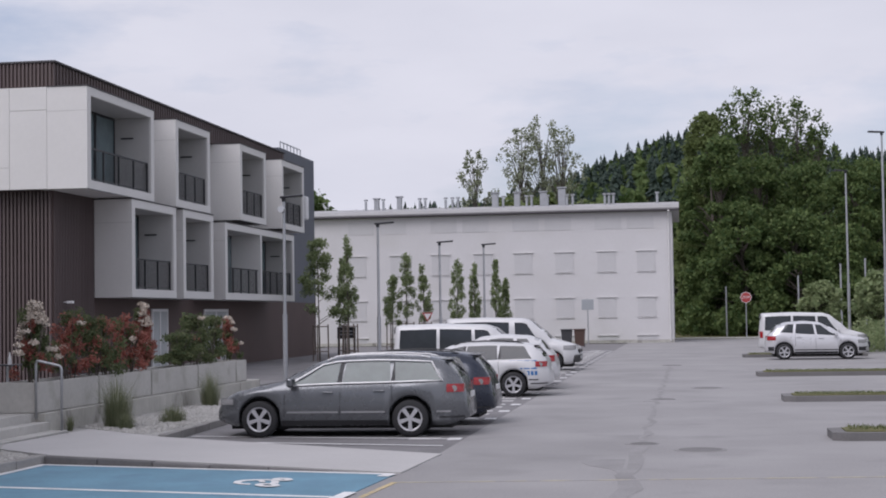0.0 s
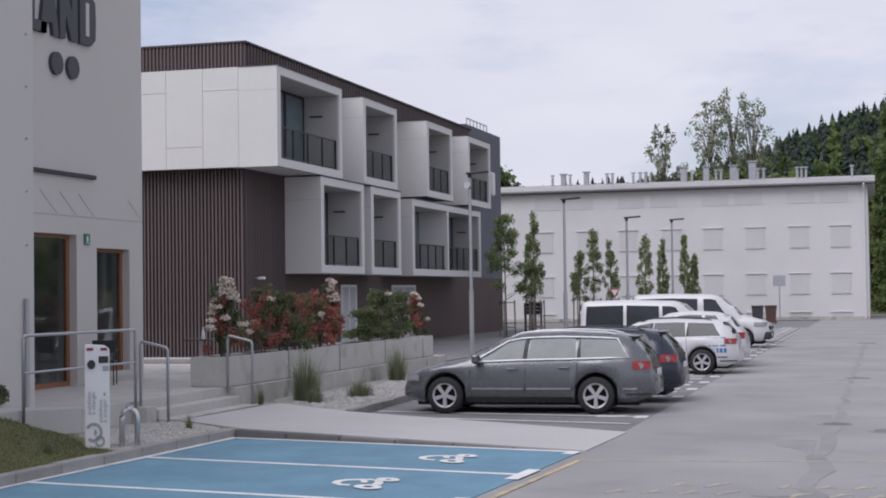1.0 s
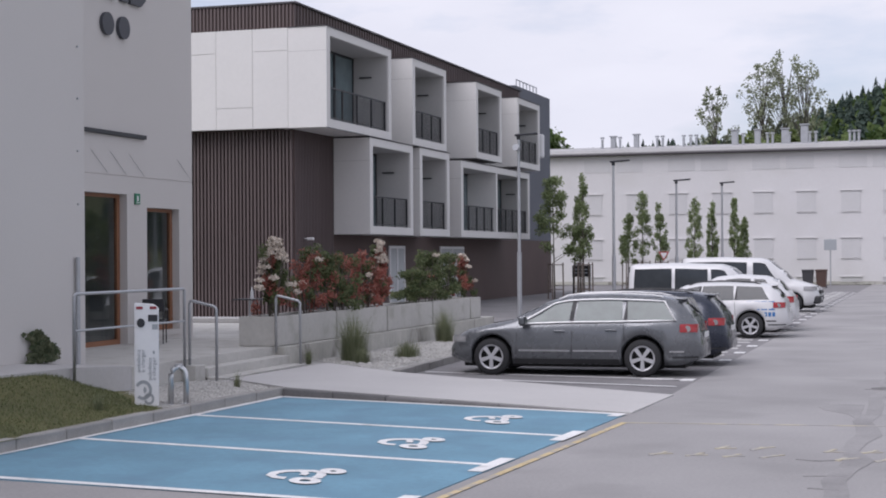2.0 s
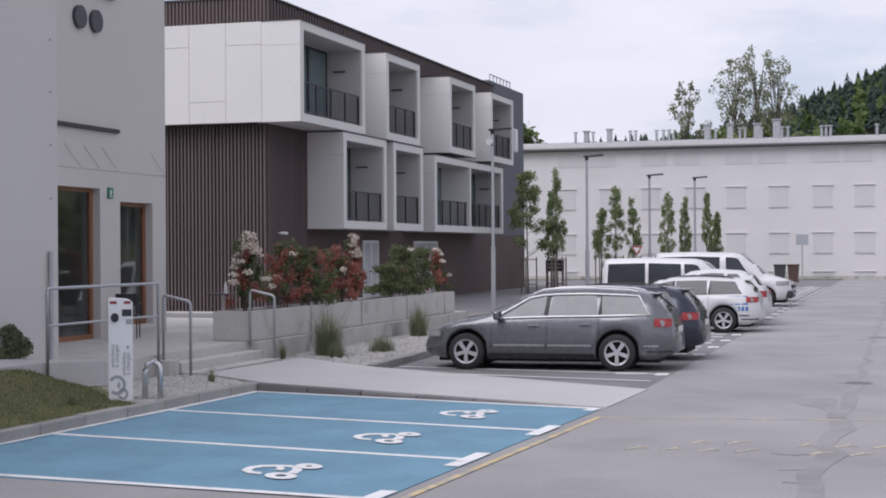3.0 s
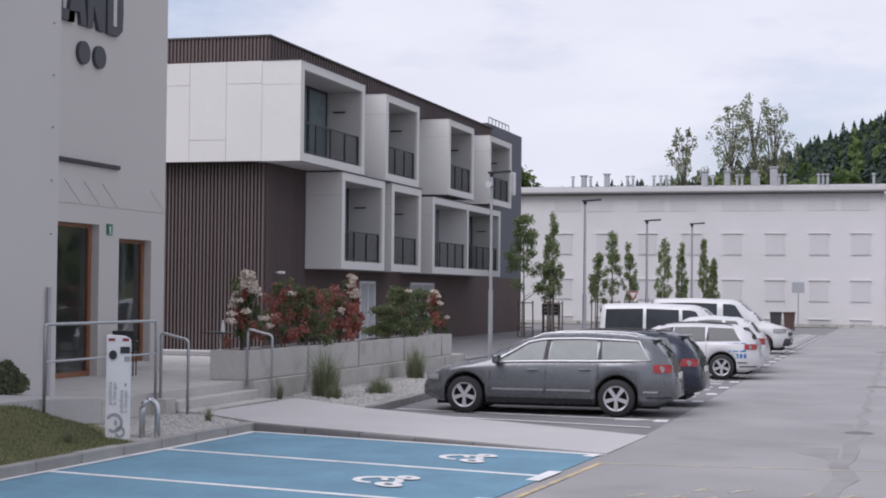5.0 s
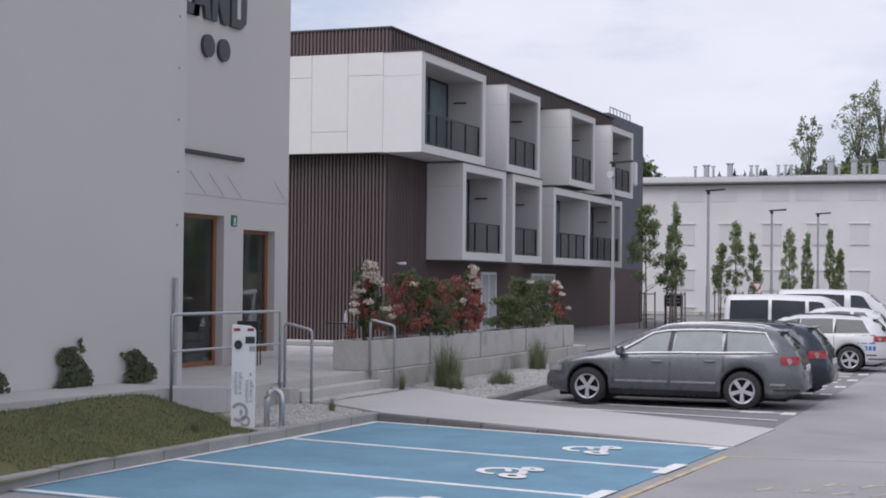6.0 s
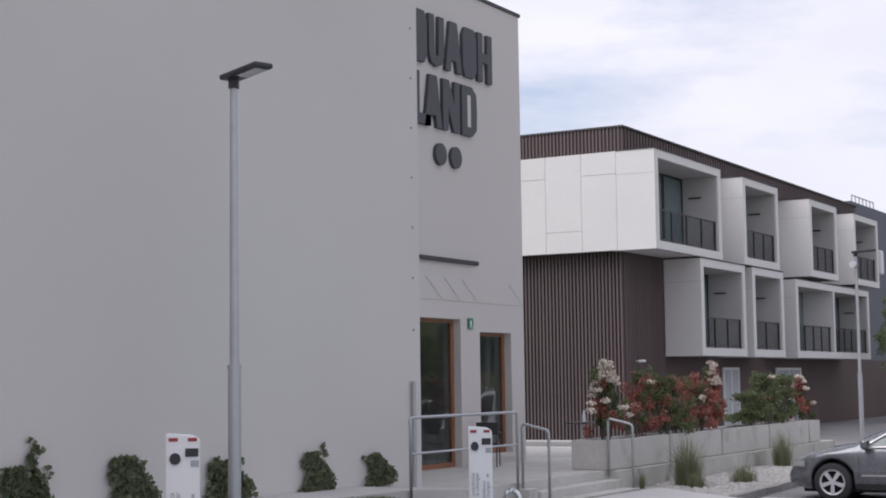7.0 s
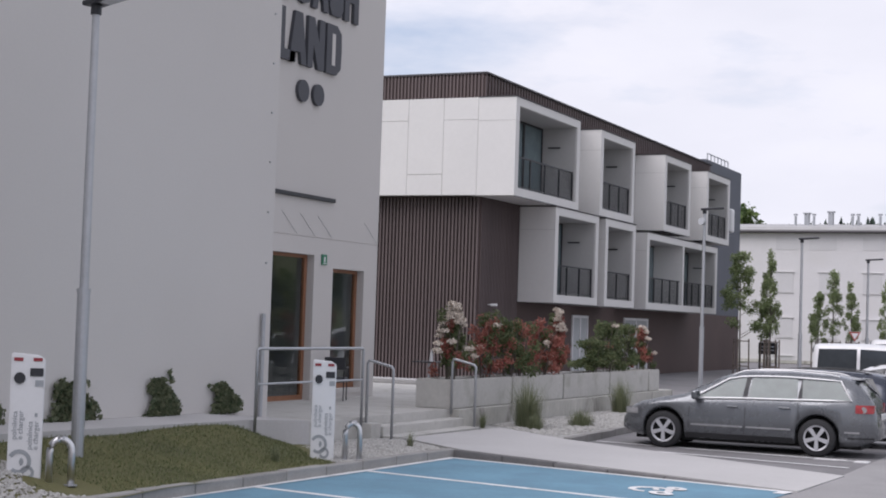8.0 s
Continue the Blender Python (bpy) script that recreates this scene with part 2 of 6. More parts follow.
def box(bm, x0, x1, y0, y1, z0, z1, bevel=0.0):
    vs = [bm.verts.new((x, y, z)) for z in (z0, z1) for x, y in ((x0, y0), (x1, y0), (x1, y1), (x0, y1))]
    fs = [bm.faces.new([vs[i] for i in f]) for f in ((3, 2, 1, 0), (4, 5, 6, 7), (0, 1, 5, 4), (1, 2, 6, 5), (2, 3, 7, 6), (3, 0, 4, 7))]
    if bevel:
        es = list({e for f in fs for e in f.edges})
        bmesh.ops.bevel(bm, geom=es, offset=bevel, segments=2, affect="EDGES", profile=0.5)
    return bm


def B(*a, bevel=0.0):
    """A bmesh with one box, or with several given as tuples."""
    bm = bmesh.new()
    if isinstance(a[0], tuple):
        for t in a:
            box(bm, *t, bevel=bevel)
    else:
        box(bm, *a, bevel=bevel)
    return bm


def prism(points, z0, z1):
    """A flat outline raised from z0 to z1."""
    bm = bmesh.new()
    lo = [bm.verts.new((x, y, z0)) for x, y in points]
    hi = [bm.verts.new((x, y, z1)) for x, y in points]
    bm.faces.new(hi)
    bm.faces.new(lo[::-1])
    for i in range(len(points)):
        j = (i + 1) % len(points)
        bm.faces.new((lo[i], lo[j], hi[j], hi[i]))
    bmesh.ops.recalc_face_normals(bm, faces=bm.faces[:])
    return bm


def tube(bm, pts, r, seg=10, r1=None):
    """A round bar along points, tapering from r to r1."""
    pts = [Vector(p) for p in pts]
    rings = []
    for i, p in enumerate(pts):
        d = (pts[min(i + 1, len(pts) - 1)] - pts[max(i - 1, 0)]).normalized()
        u = d.cross(Vector((0, 0, 1)) if abs(d.z) < 0.9 else Vector((1, 0, 0))).normalized()
        v = d.cross(u)
        rad = r if r1 is None else r + (r1 - r) * i / (len(pts) - 1)
        rings.append([bm.verts.new(p + rad * (math.cos(2 * math.pi * k / seg) * u + math.sin(2 * math.pi * k / seg) * v)) for k in range(seg)])
    for a, b in zip(rings, rings[1:]):
        for k in range(seg):
            bm.faces.new((a[k], a[(k + 1) % seg], b[(k + 1) % seg], b[k]))
    bm.faces.new(rings[0][::-1])
    bm.faces.new(rings[-1])
    return bm


def T(pts, r, seg=10, r1=None):
    return tube(bmesh.new(), pts, r, seg, r1)


def bend(pts, rad=0.12, n=5):
    """Points of a bar with its inner corners rounded."""
    pts = [Vector(p) for p in pts]
    out = [pts[0]]
    for a, b, c in zip(pts, pts[1:], pts[2:]):
        p, q = b + (a - b).normalized() * rad, b + (c - b).normalized() * rad
        for k in range(n + 1):
            t = k / n
            out.append((1 - t) ** 2 * p + 2 * t * (1 - t) * b + t * t * q)
    return out + [pts[-1]]


def disc(bm, c, axis, r, h, seg=20):
    """A short cylinder from c along an axis."""
    return tube(bm, [Vector(c), Vector(c) + Vector(axis) * h], r, seg)


def soup(name, verts, faces, material, parent=None, label=""):
    me = bpy.data.meshes.new(name)
    me.from_pydata(verts, [], faces)
    me.materials.append(material)
    ob = new(name, me)
    if parent is not None:
        ob.parent = parent
    if label:
        ob["label"] = label
    return ob


def blade_faces(n):
    """Two faces to each five-cornered blade, so that it bends and stays narrow."""
    return [q for i in range(0, 5 * n, 5) for q in ((i, i + 1, i + 2, i + 4), (i + 4, i + 2, i + 3))]


def leaves(rng, centres, size, spread=0.35, shape=1.8):
    """Small four-cornered leaves, bent along the middle, at random turns."""
    n = len(centres)
    a = rng.normal(size=(n, 3))
    a /= np.linalg.norm(a, axis=1)[:, None]
    b = np.cross(a, rng.normal(size=(n, 3)))
    b /= np.linalg.norm(b, axis=1)[:, None]
    s = size * (1 + spread * rng.uniform(-1, 1, n))[:, None]
    c = np.cross(a, b) * s * 0.18
    v = np.stack([centres - a * s * shape / 2, centres + b * s / 2 + c, centres + a * s * shape / 2, centres - b * s / 2 + c], 1).reshape(-1, 3)
    f = np.arange(4 * n).reshape(-1, 4)
    return v.tolist(), f.tolist()


def sheet(name, points, z, material, label="", category="", kind="structure", thick=0.03):
    ob = part(name, prism(points, z - thick, z), material)
    return tagged(ob, label, category, "", kind)


def rect(x0, x1, y0, y1):
    return [(x0, y0), (x1, y0), (x1, y1), (x0, y1)]

# ---- ground, road, bays ----
g = bmesh.new()
bmesh.ops.create_grid(g, x_segments=40, y_segments=40, size=1500)
tagged(part("ground", g, M_GROUND), "flat meadow ground that reaches the horizon", "ground", "", "structure").location = (0, 300, -0.06)
sheet("road", rect(-3.36, 30, -40, 118), 0.0, M_ROAD, "worn pale asphalt drive of a parking lot", "road")
sheet("parking_ground", [(-24, 23.4), (-3.36, 23.4), (-3.36, 105), (-24, 105)], -0.004, M_BAY, "dark grey paved ground of the parking bays", "pavement")
sheet("service_yard", [(-12, -40), (-3.36, -40), (-3.36, 23.38), (-9.0, 23.38), (-12, 13.0)], -0.004, M_ROAD, "pale asphalt yard beside the blue bays", "pavement")
blue = sheet("blue_bay_paint", [(-9.2, 13.05), (-3.9, 12.5), (-3.47, 20.2), (-8.9, 21.55)], 0.006, M_BLUE, "three charging bays painted worn light blue", "road marking")


def sloped(name, points, thick, material, label, category):
    """A slab whose top follows the heights of its corners."""
    bm = bmesh.new()
    top = [bm.verts.new(p) for p in points]
    low = [bm.verts.new((x, y, z - thick)) for x, y, z in points]
    bm.faces.new(top)
    bm.faces.new(low[::-1])
    for i in range(len(points)):
        j = (i + 1) % len(points)
        bm.faces.new((low[i], low[j], top[j], top[i]))
    bmesh.ops.recalc_face_normals(bm, faces=bm.faces[:])
    bmesh.ops.triangulate(bm, faces=[f for f in bm.faces if len(f.verts) > 4])
    return tagged(part(name, bm, material), label, category, "", "structure")


sloped("path", [(-8.9, 21.75, 0.125), (-3.42, 20.36, 0.014), (-3.3, 23.1, 0.014), (-8.45, 25.4, 0.10), (-10.4, 27.0, 0.12), (-10.5, 23.0, 0.135)], 0.2, M_PATH, "pale concrete footpath leading to the entrance steps", "pavement")
sheet("rear_path", [(-19.3, 44.0), (-12.4, 44.0), (-12.4, 84.0), (-19.3, 84.0)], 0.06, M_BAY, "dark paved strip in front of the apartment building", "pavement", thick=0.09)

lines = empty("bay_lines", "worn white lines round the blue charging bays", "road marking")
lines["kind"] = "structure"


def strip(a, b, w, z, name, material, parent):
    a, b = Vector((*a, 0)), Vector((*b, 0))
    n = (b - a).normalized().cross(Vector((0, 0, 1))) * w / 2
    return part(name, prism([(p.x, p.y) for p in (a - n, a + n, b + n, b - n)], z - 0.004, z), material, parent)


ROWS_Y = [((-8.9, 21.5), (-3.5, 20.2)), ((-8.98, 18.75), (-3.6, 17.62)), ((-9.1, 16.03), (-3.78, 15.05)), ((-9.22, 13.15), (-3.93, 12.5))]
for p, q in ROWS_Y:
    strip(p, q, 0.11, 0.012, "line", M_LINE, lines)
for (p, _), (q, _) in zip(ROWS_Y, ROWS_Y[1:]):
    strip(p, q, 0.11, 0.016, "line", M_LINE, lines)
for (_, (x, y)), (up, down) in zip(ROWS_Y, ((0.0, 0.3), (0.5, 0.45), (0.5, 0.5), (0.45, 0.4))):
    strip((x - 0.02, y + up), (x - 0.08, y - down), 0.16, 0.015, "line", M_LINE, lines)
yellow = empty("kerb_line", "faded yellow line along the bay edge", "road marking")
yellow["kind"] = "structure"
strip((-3.30, 19.25), (-3.72, 12.6), 0.075, 0.006, "line", M_YELLOW, yellow)
strip((-3.72, 12.6), (-3.9, 10.0), 0.075, 0.006, "line", M_YELLOW, yellow)
strip((-3.30, 19.25), (2.8, 19.95), 0.07, 0.005, "line", M_YFADE, yellow)


def ev_mark(x, y, s):
    """A white car outline with two wheels and a plug lead on the paint."""
    ob = empty("charging_symbol", "white painted outline of a car with plug on blue paint", "road marking", "charging symbols", (x, y, 0.0))

    def at(u, v):
        return (s * (0.62 * u - 0.34 * v), s * (0.82 * v + 0.08 * u))

    def stroke(nm, pts, w, z):
        bm2 = bmesh.new()
        rows = []
        for i, p in enumerate(pts):
            a, c = Vector(pts[max(i - 1, 0)]), Vector(pts[min(i + 1, len(pts) - 1)])
            d = (c - a).normalized()
            rows.append([bm2.verts.new((*at(p[0] - d.y * w * q, p[1] + d.x * w * q), z)) for q in (-1, 1)])
        for a, c in zip(rows, rows[1:]):
            bm2.faces.new((a[0], a[1], c[1], c[0]))
        bmesh.ops.recalc_face_normals(bm2, faces=bm2.faces[:])
        part(nm, bm2, M_LINE, ob)

    stroke("body_outline", [(-0.55, -0.22), (-0.80, -0.12), (-0.92, 0.12), (-0.80, 0.46), (-0.5, 0.68), (-0.15, 0.74), (0.2, 0.72), (0.4, 0.55), (0.36, 0.2), (0.22, -0.15)], 0.13, 0.013)
    stroke("bonnet_line", [(-0.1, 0.7), (-0.02, 0.35), (-0.12, 0.15)], 0.10, 0.016)
    for cx, cy, rx, ry in ((-0.08, -0.55, 0.38, 0.36), (0.70, 0.66, 0.30, 0.30)):
        stroke("wheel_ring", [(cx + rx * 0.72 * math.cos(t), cy + ry * 0.72 * math.sin(t)) for t in [2 * math.pi * k / 18 for k in range(19)]], 0.13, 0.019)
    return ob


for x, y in ((-4.92, 19.1), (-5.15, 16.5), (-5.3, 13.8)):
    ev = ev_mark(x, y, 0.62)
    ev.rotation_euler = (0, 0, radians(2))

# kerbs: separate stones

def kerb_run(name, label, a, b, step=1.0, w=0.16, top=0.13, z0=-0.05, stone_mat=M_KERB, drop=0.0):
    """A row of kerb stones from a to b."""
    run = empty(name, label, "kerb")
    run["kind"] = "structure"
    a, b = Vector((*a, 0)), Vector((*b, 0))
    n = max(1, round((b - a).length / step))
    ln = (b - a).length / n
    stone = B(0, ln - 0.012, -w / 2, w / 2, z0, top, bevel=0.018)
    me = None
    for i in range(n):
        if me is None:
            ob = part("kerbstone", stone, stone_mat, run)
            me = ob.data
        else:
            ob = new("kerbstone", me)
            ob.parent = run
        p = a + (b - a) * i / n
        ob.matrix_basis = pose(p.x, p.y, 0.006 * math.sin(i * 2.3) - drop * (i + 0.5) / n, 0, math.degrees(math.atan2(drop, (b - a).length)), math.degrees(math.atan2((b - a).y, (b - a).x)))
    return run


kerb_run("kerb_1", "weathered grey kerb along the blue bays and lawn", (-9.45, 8.0), (-9.03, 21.72), top=0.14)
kerb_run("kerb_2", "low dark kerb between blue bays and path, sinking to the drive", (-8.95, 21.68), (-3.5, 20.30), top=0.135, z0=-0.12, w=0.12, stone_mat=M_KERBDARK, drop=0.125)
kerb_run("kerb_3", "grey kerb between gravel bed and parking bays", (-8.5, 25.5), (-9.3, 41.0), top=0.13)
kerb_run("kerb_4", "grey kerb before the path by the lamp", (-9.3, 41.0), (-12.4, 44.0), top=0.12)

# manhole lids and repair patches in the drive
for x, y, r in ((-0.33, 24.9, 0.25), (0.55, 23.8, 0.40), (-0.16, 37.5, 0.3), (-0.1, 60.9, 0.4), (0.95, 42.8, 0.42)):
    lid = empty("manhole_cover", "dark iron manhole lid set in the asphalt", "manhole cover", "manhole covers", (x, y, 0))
    part("rim", disc(bmesh.new(), (0, 0, -0.01), (0, 0, 1), r, 0.016, 24), M_PATCH, lid)
    part("lid", disc(bmesh.new(), (0, 0, -0.01), (0, 0, 1), r * 0.82, 0.02, 24), M_KERBDARK, lid)
prng = random.Random(5)
trench = [(-0.42 + 0.05 * math.sin(k * 1.7) + 0.03 * math.sin(k * 4.1) + 0.004 * k, 12.6 + k * 0.75) for k in range(64)]
side_a = [(x - (0.10 if y < 24 else 0.03) - 0.07 * prng.random() ** 2, y) for x, y in trench]
side_b = [(x + (0.07 if y < 24 else 0.03) + 0.08 * prng.random() ** 2, y) for x, y in trench]
bm = bmesh.new()
for i in range(len(trench) - 1):
    bm.faces.new([bm.verts.new((*p, 0.004)) for p in (side_a[i], side_b[i], side_b[i + 1], side_a[i + 1])])
tagged(part("asphalt_patch", bm, M_PATCH), "darker crooked repair seam in the asphalt drive", "road patch", "", "structure")
for pts, w in (([(-0.45, 16.4), (-0.75, 16.2), (-0.95, 16.3)], 0.06), ([(-0.42, 15.2), (-0.8, 15.1)], 0.05), ([(-0.42, 14.3), (-0.7, 14.35)], 0.07), ([(-0.34, 24.9), (-0.62, 24.8)], 0.06), ([(-0.3, 36.6), (-0.6, 36.5)], 0.08)):
    for p, q in zip(pts, pts[1:]):
        tagged(strip(p, q, w, 0.005, "asphalt_patch", M_PATCH, None), "short dark crack filled with tar in the asphalt", "road patch", "", "structure")
tagged(part("asphalt_patch", prism([(-0.52, 20.2), (-0.66, 20.9), (-0.98, 21.35), (-1.12, 21.9), (-0.85, 22.25), (-0.52, 22.3)], -0.002, 0.003), M_PATCH), "irregular darker patch in the asphalt drive", "road patch", "", "structure")
# faded word on the drive, worn past reading: plain bars
worn = empty("worn_road_marking", "yellow road marking worn to faint bars", "road marking")
worn["kind"] = "structure"
for row, (yy, n) in enumerate(((16.85, 9), (16.2, 10))):
    for k in range(n):
        x = -2.45 + k * 0.38 + 0.6 * (1 - row)
        if prng.random() < 0.95:
            strip((x, yy + 0.1 * prng.random()), (x + 0.05 + 0.1 * prng.random(), yy + 0.36), 0.05, 0.005, "bar", M_YFADE, worn)
            strip((x - 0.02, yy + 0.12), (x + 0.2, yy + 0.1 + 0.3 * prng.random()), 0.05, 0.006, "bar", M_YFADE, worn)



def ring_x(bm, xb, xf, y0, y1, z0, z1, ty0, ty1, tz0, tz1):
    """A rectangular frame that faces x, as one closed ring."""
    out, inn = [(y0, z0), (y1, z0), (y1, z1), (y0, z1)], [(y0 + ty0, z0 + tz0), (y1 - ty1, z0 + tz0), (y1 - ty1, z1 - tz1), (y0 + ty0, z1 - tz1)]
    v = [[bm.verts.new((x, y, z)) for y, z in loop] for x in (xf, xb) for loop in (out, inn)]
    of, nf, ob_, nb = v
    for i in range(4):
        j = (i + 1) % 4
        for q in ((of[i], of[j], nf[j], nf[i]), (ob_[j], ob_[i], nb[i], nb[j]), (of[j], of[i], ob_[i], ob_[j]), (nf[i], nf[j], nb[j], nb[i])):
            bm.faces.new(q)
    bmesh.ops.recalc_face_normals(bm, faces=bm.faces[:])
    return bm


# ---- terrace, steps, walkway ----
TZ = 0.45
sheet("terrace", [(-14.29, 21.01), (-11.16, 21.01), (-11.16, 26.7), (-11.4, 40.58), (-12.6, 40.58), (-12.6, 36.6), (-24, 36.6), (-24, 29.3), (-14.29, 29.3)], TZ, M_CONC, "raised concrete terrace before the entrance", "terrace", thick=0.62)
sloped("wall_walkway", [(-11.995, -20, 0.66), (-11.15, -20, 0.66), (-11.15, 12, 0.66), (-11.15, 19.2, 0.565), (-11.16, 21.0, TZ + 0.02), (-11.995, 21.0, TZ + 0.03), (-11.995, 19.2, 0.61), (-11.995, 12, 0.68)], 0.75, M_PATH, "narrow concrete strip along the tall wall", "walkway")
steps = empty("entrance_steps", "three pale concrete steps up to the terrace", "steps")
for k in range(2):
    part("step", B(-11.159, -10.86 + 0.31 * k, 22.98, 26.33, -0.05, TZ * (2 - k) / 3, bevel=0.012), M_CONC, steps)
part("cheek", B(-11.158, -10.9, 22.62, 22.96, -0.05, 0.36, bevel=0.01), M_CONC, steps)
base = tagged(part("planter_base_wall", B(-11.6, -10.98, 26.36, 40.6, -0.05, TZ - 0.004, bevel=0.012), M_CONC_OLD), "weathered concrete base wall below the planters", "low wall", "", "structure")

# lawn mound and gravel
rngl = np.random.default_rng(3)


def mound(x, y):
    u = max(0.0, min(1.0, (x + 11.15) / 1.95))
    h = 0.12 + 0.42 * (1 - u) ** 1.8 + 0.03 * math.sin(u * math.pi)
    fade = max(0.0, min(1.0, (20.7 - 1.9 * u - y) / 2.2))
    fade = fade * fade * (3 - 2 * fade)
    return 0.10 + (h - 0.10) * fade + 0.02 * math.sin(3 * x + 2 * y)


bm = bmesh.new()
nx, ny = 14, 60
grid = [[bm.verts.new((-11.18 + 2.03 * i / nx, 7.0 + 13.7 * j / ny, mound(-11.18 + 2.03 * i / nx, 7.0 + 13.7 * j / ny))) for i in range(nx + 1)] for j in range(ny + 1)]
for j in range(ny):
    for i in range(nx):
        bm.faces.new((grid[j][i], grid[j][i + 1], grid[j + 1][i + 1], grid[j + 1][i]))
tagged(part("lawn", bm, M_TURF, smooth=True), "short mown grass bank sloping to the kerb", "lawn", "", "structure")


def blades(name, spots, height, width, material, lean=0.5, seed=1):
    r = np.random.default_rng(seed)
    n = len(spots)
    a = r.uniform(0, 2 * math.pi, n)
    h = height * r.uniform(0.35, 1.2, n)
    d = np.stack([np.cos(a), np.sin(a), 0 * a], 1)
    s = np.stack([-np.sin(a), np.cos(a), 0 * a], 1) * width / 2
    up = np.array([0, 0, 1.0])
    l = lean * r.uniform(0.2, 1, n)[:, None] * h[:, None]
    mid = spots + d * l * 0.35 + up * h[:, None] * 0.6
    top = spots + d * l + up * h[:, None]
    v = np.stack([spots - s, spots + s, mid + s * 0.7, top, mid - s * 0.7], 1).reshape(-1, 3)
    return soup(name, v.tolist(), blade_faces(n), material)


M_GRASS = leaf_mat("lawn_blade", (0.09, 0.125, 0.05), (0.26, 0.265, 0.14))
spots = np.array([(x, y, mound(x, y) - 0.01) for x, y in zip(rngl.uniform(-11.15, -9.28, 34000), rngl.uniform(9.0, 20.4, 34000)) if mound(x, y) > 0.135 - 0.02 and not (y > 18.6 and mound(x, y) < 0.15) and not (y < 13.2 + 0.3 * math.sin(4 * x) and x > -10.9) and math.hypot(x + 9.8, y - 13.35) > 0.4])
tagged(blades("grass", spots, 0.045, 0.010, M_GRASS, 1.2, 4), "short dry-tipped lawn grass", "grass", "", "stuff")


def gravel(name, x0, x1, y0, y1, z, n, size, seed, label, keep=None, zf=None):
    """Loose stones over a bed."""
    r = np.random.default_rng(seed)
    p = np.stack([r.uniform(x0, x1, n), r.uniform(y0, y1, n)], 1)
    if keep is not None:
        p = p[[keep(x, y) for x, y in p]]
    n = len(p)
    s = size * r.uniform(0.5, 1.3, (n, 1, 1)) * r.uniform(0.6, 1.2, (n, 1, 3)) * np.array([1, 1, 0.7])
    octa = np.array([(1, 0, 0), (0, 1, 0), (-1, 0, 0), (0, -1, 0), (0, 0, 1), (0, 0, -1)], float)
    zz = np.full(n, z) if zf is None else np.array([zf(x, y) for x, y in p])
    a = r.uniform(0, 6.28, n)
    c, sn = np.cos(a), np.sin(a)
    rot = np.zeros((n, 3, 3))
    rot[:, 0, 0], rot[:, 0, 1], rot[:, 1, 0], rot[:, 1, 1], rot[:, 2, 2] = c, -sn, sn, c, 1
    v = np.einsum("nij,nkj->nki", rot, (octa[None] + r.normal(0, 0.18, (n, 6, 3))) * s)
    v += np.concatenate([p, zz[:, None] + size * 0.25], 1)[:, None]
    f0 = np.array([(0, 1, 4), (1, 2, 4), (2, 3, 4), (3, 0, 4), (1, 0, 5), (2, 1, 5), (3, 2, 5), (0, 3, 5)])
    f = (f0[None] + 6 * np.arange(n)[:, None, None]).reshape(-1, 3)
    return tagged(soup(name, v.reshape(-1, 3).tolist(), f.tolist(), M_STONE), label, "gravel", "", "stuff")


sheet("gravel_bed_1", [(-11.15, 19.0), (-9.1, 18.4), (-9.05, 21.6), (-10.45, 23.0), (-11.15, 23.0)], 0.11, M_GRAVELBED, "pale gravel bed beside the steps", "gravel bed", thick=0.15)
gravel("gravel", -10.95, -9.15, 18.6, 22.7, 0.11, 5200, 0.022, 11, "loose pale gravel beside the steps", lambda x, y: y < 21.7 + 0.9 * (-9.1 - x))
sheet("gravel_bed_2", [(-10.97, 26.5), (-10.0, 26.9), (-8.55, 25.6), (-9.35, 41.0), (-10.97, 40.7)], 0.09, M_GRAVELBED, "pale gravel bed below the planter wall", "gravel bed", thick=0.12)
gravel("gravel", -11.1, -8.9, 26.2, 40.6, 0.09, 8000, 0.028, 12, "loose pale gravel below the planter wall", lambda x, y: x < -8.7 - 0.05 * (y - 25.6) and y > 27.2 + (-10.3 - x))
gravel("gravel", -11.1, -9.25, 7.5, 13.3, 0.12, 9000, 0.026, 13, "loose pale gravel round the near charger", lambda x, y: y < 13.1 + 0.3 * math.sin(4 * x), lambda x, y: mound(x, y))

# ---- hall with the sign ----
XW, XR, TOP, YC, YE = -12.0, -14.3, 9.87, 21.1, 29.25
hall = empty("sports_hall", "tall pale rendered hall with recessed glazed entrance", "building")
part("wall", B(XW - 0.3, XW, -20, YC, TZ - 0.5, TOP, bevel=0.015), M_RENDER, hall, "tall blank pale grey rendered wall")
part("wall", B(XR - 0.2, XW - 0.302, YC - 0.3, YC, 0, TOP), M_RENDER, hall)
# recessed front with two openings
DZ0, DZ1, WZ1 = TZ, 3.32, 3.09
for y0, y1, z0, z1 in ((YC + 0.002, 22.4, 0, DZ1), (26.52, 27.3, 0, DZ1), (28.66, YE, 0, DZ1), (27.3, 28.66, WZ1, DZ1), (27.3, 28.66, 0, TZ + 0.1), (YC + 0.002, YE, DZ1, 3.655), (YC + 0.002, YE, 3.675, TOP)):
    part("wall", B(XR - 0.25, XR, y0, y1, z0, z1), M_RENDER, hall)
part("shadow_joint", B(XR - 0.25, XR - 0.012, YC + 0.002, YE, 3.655, 3.675), M_RENDER, hall)
part("wall", B(-31, XR - 0.252, YE - 0.25, YE, 0, TOP), M_RENDER, hall)
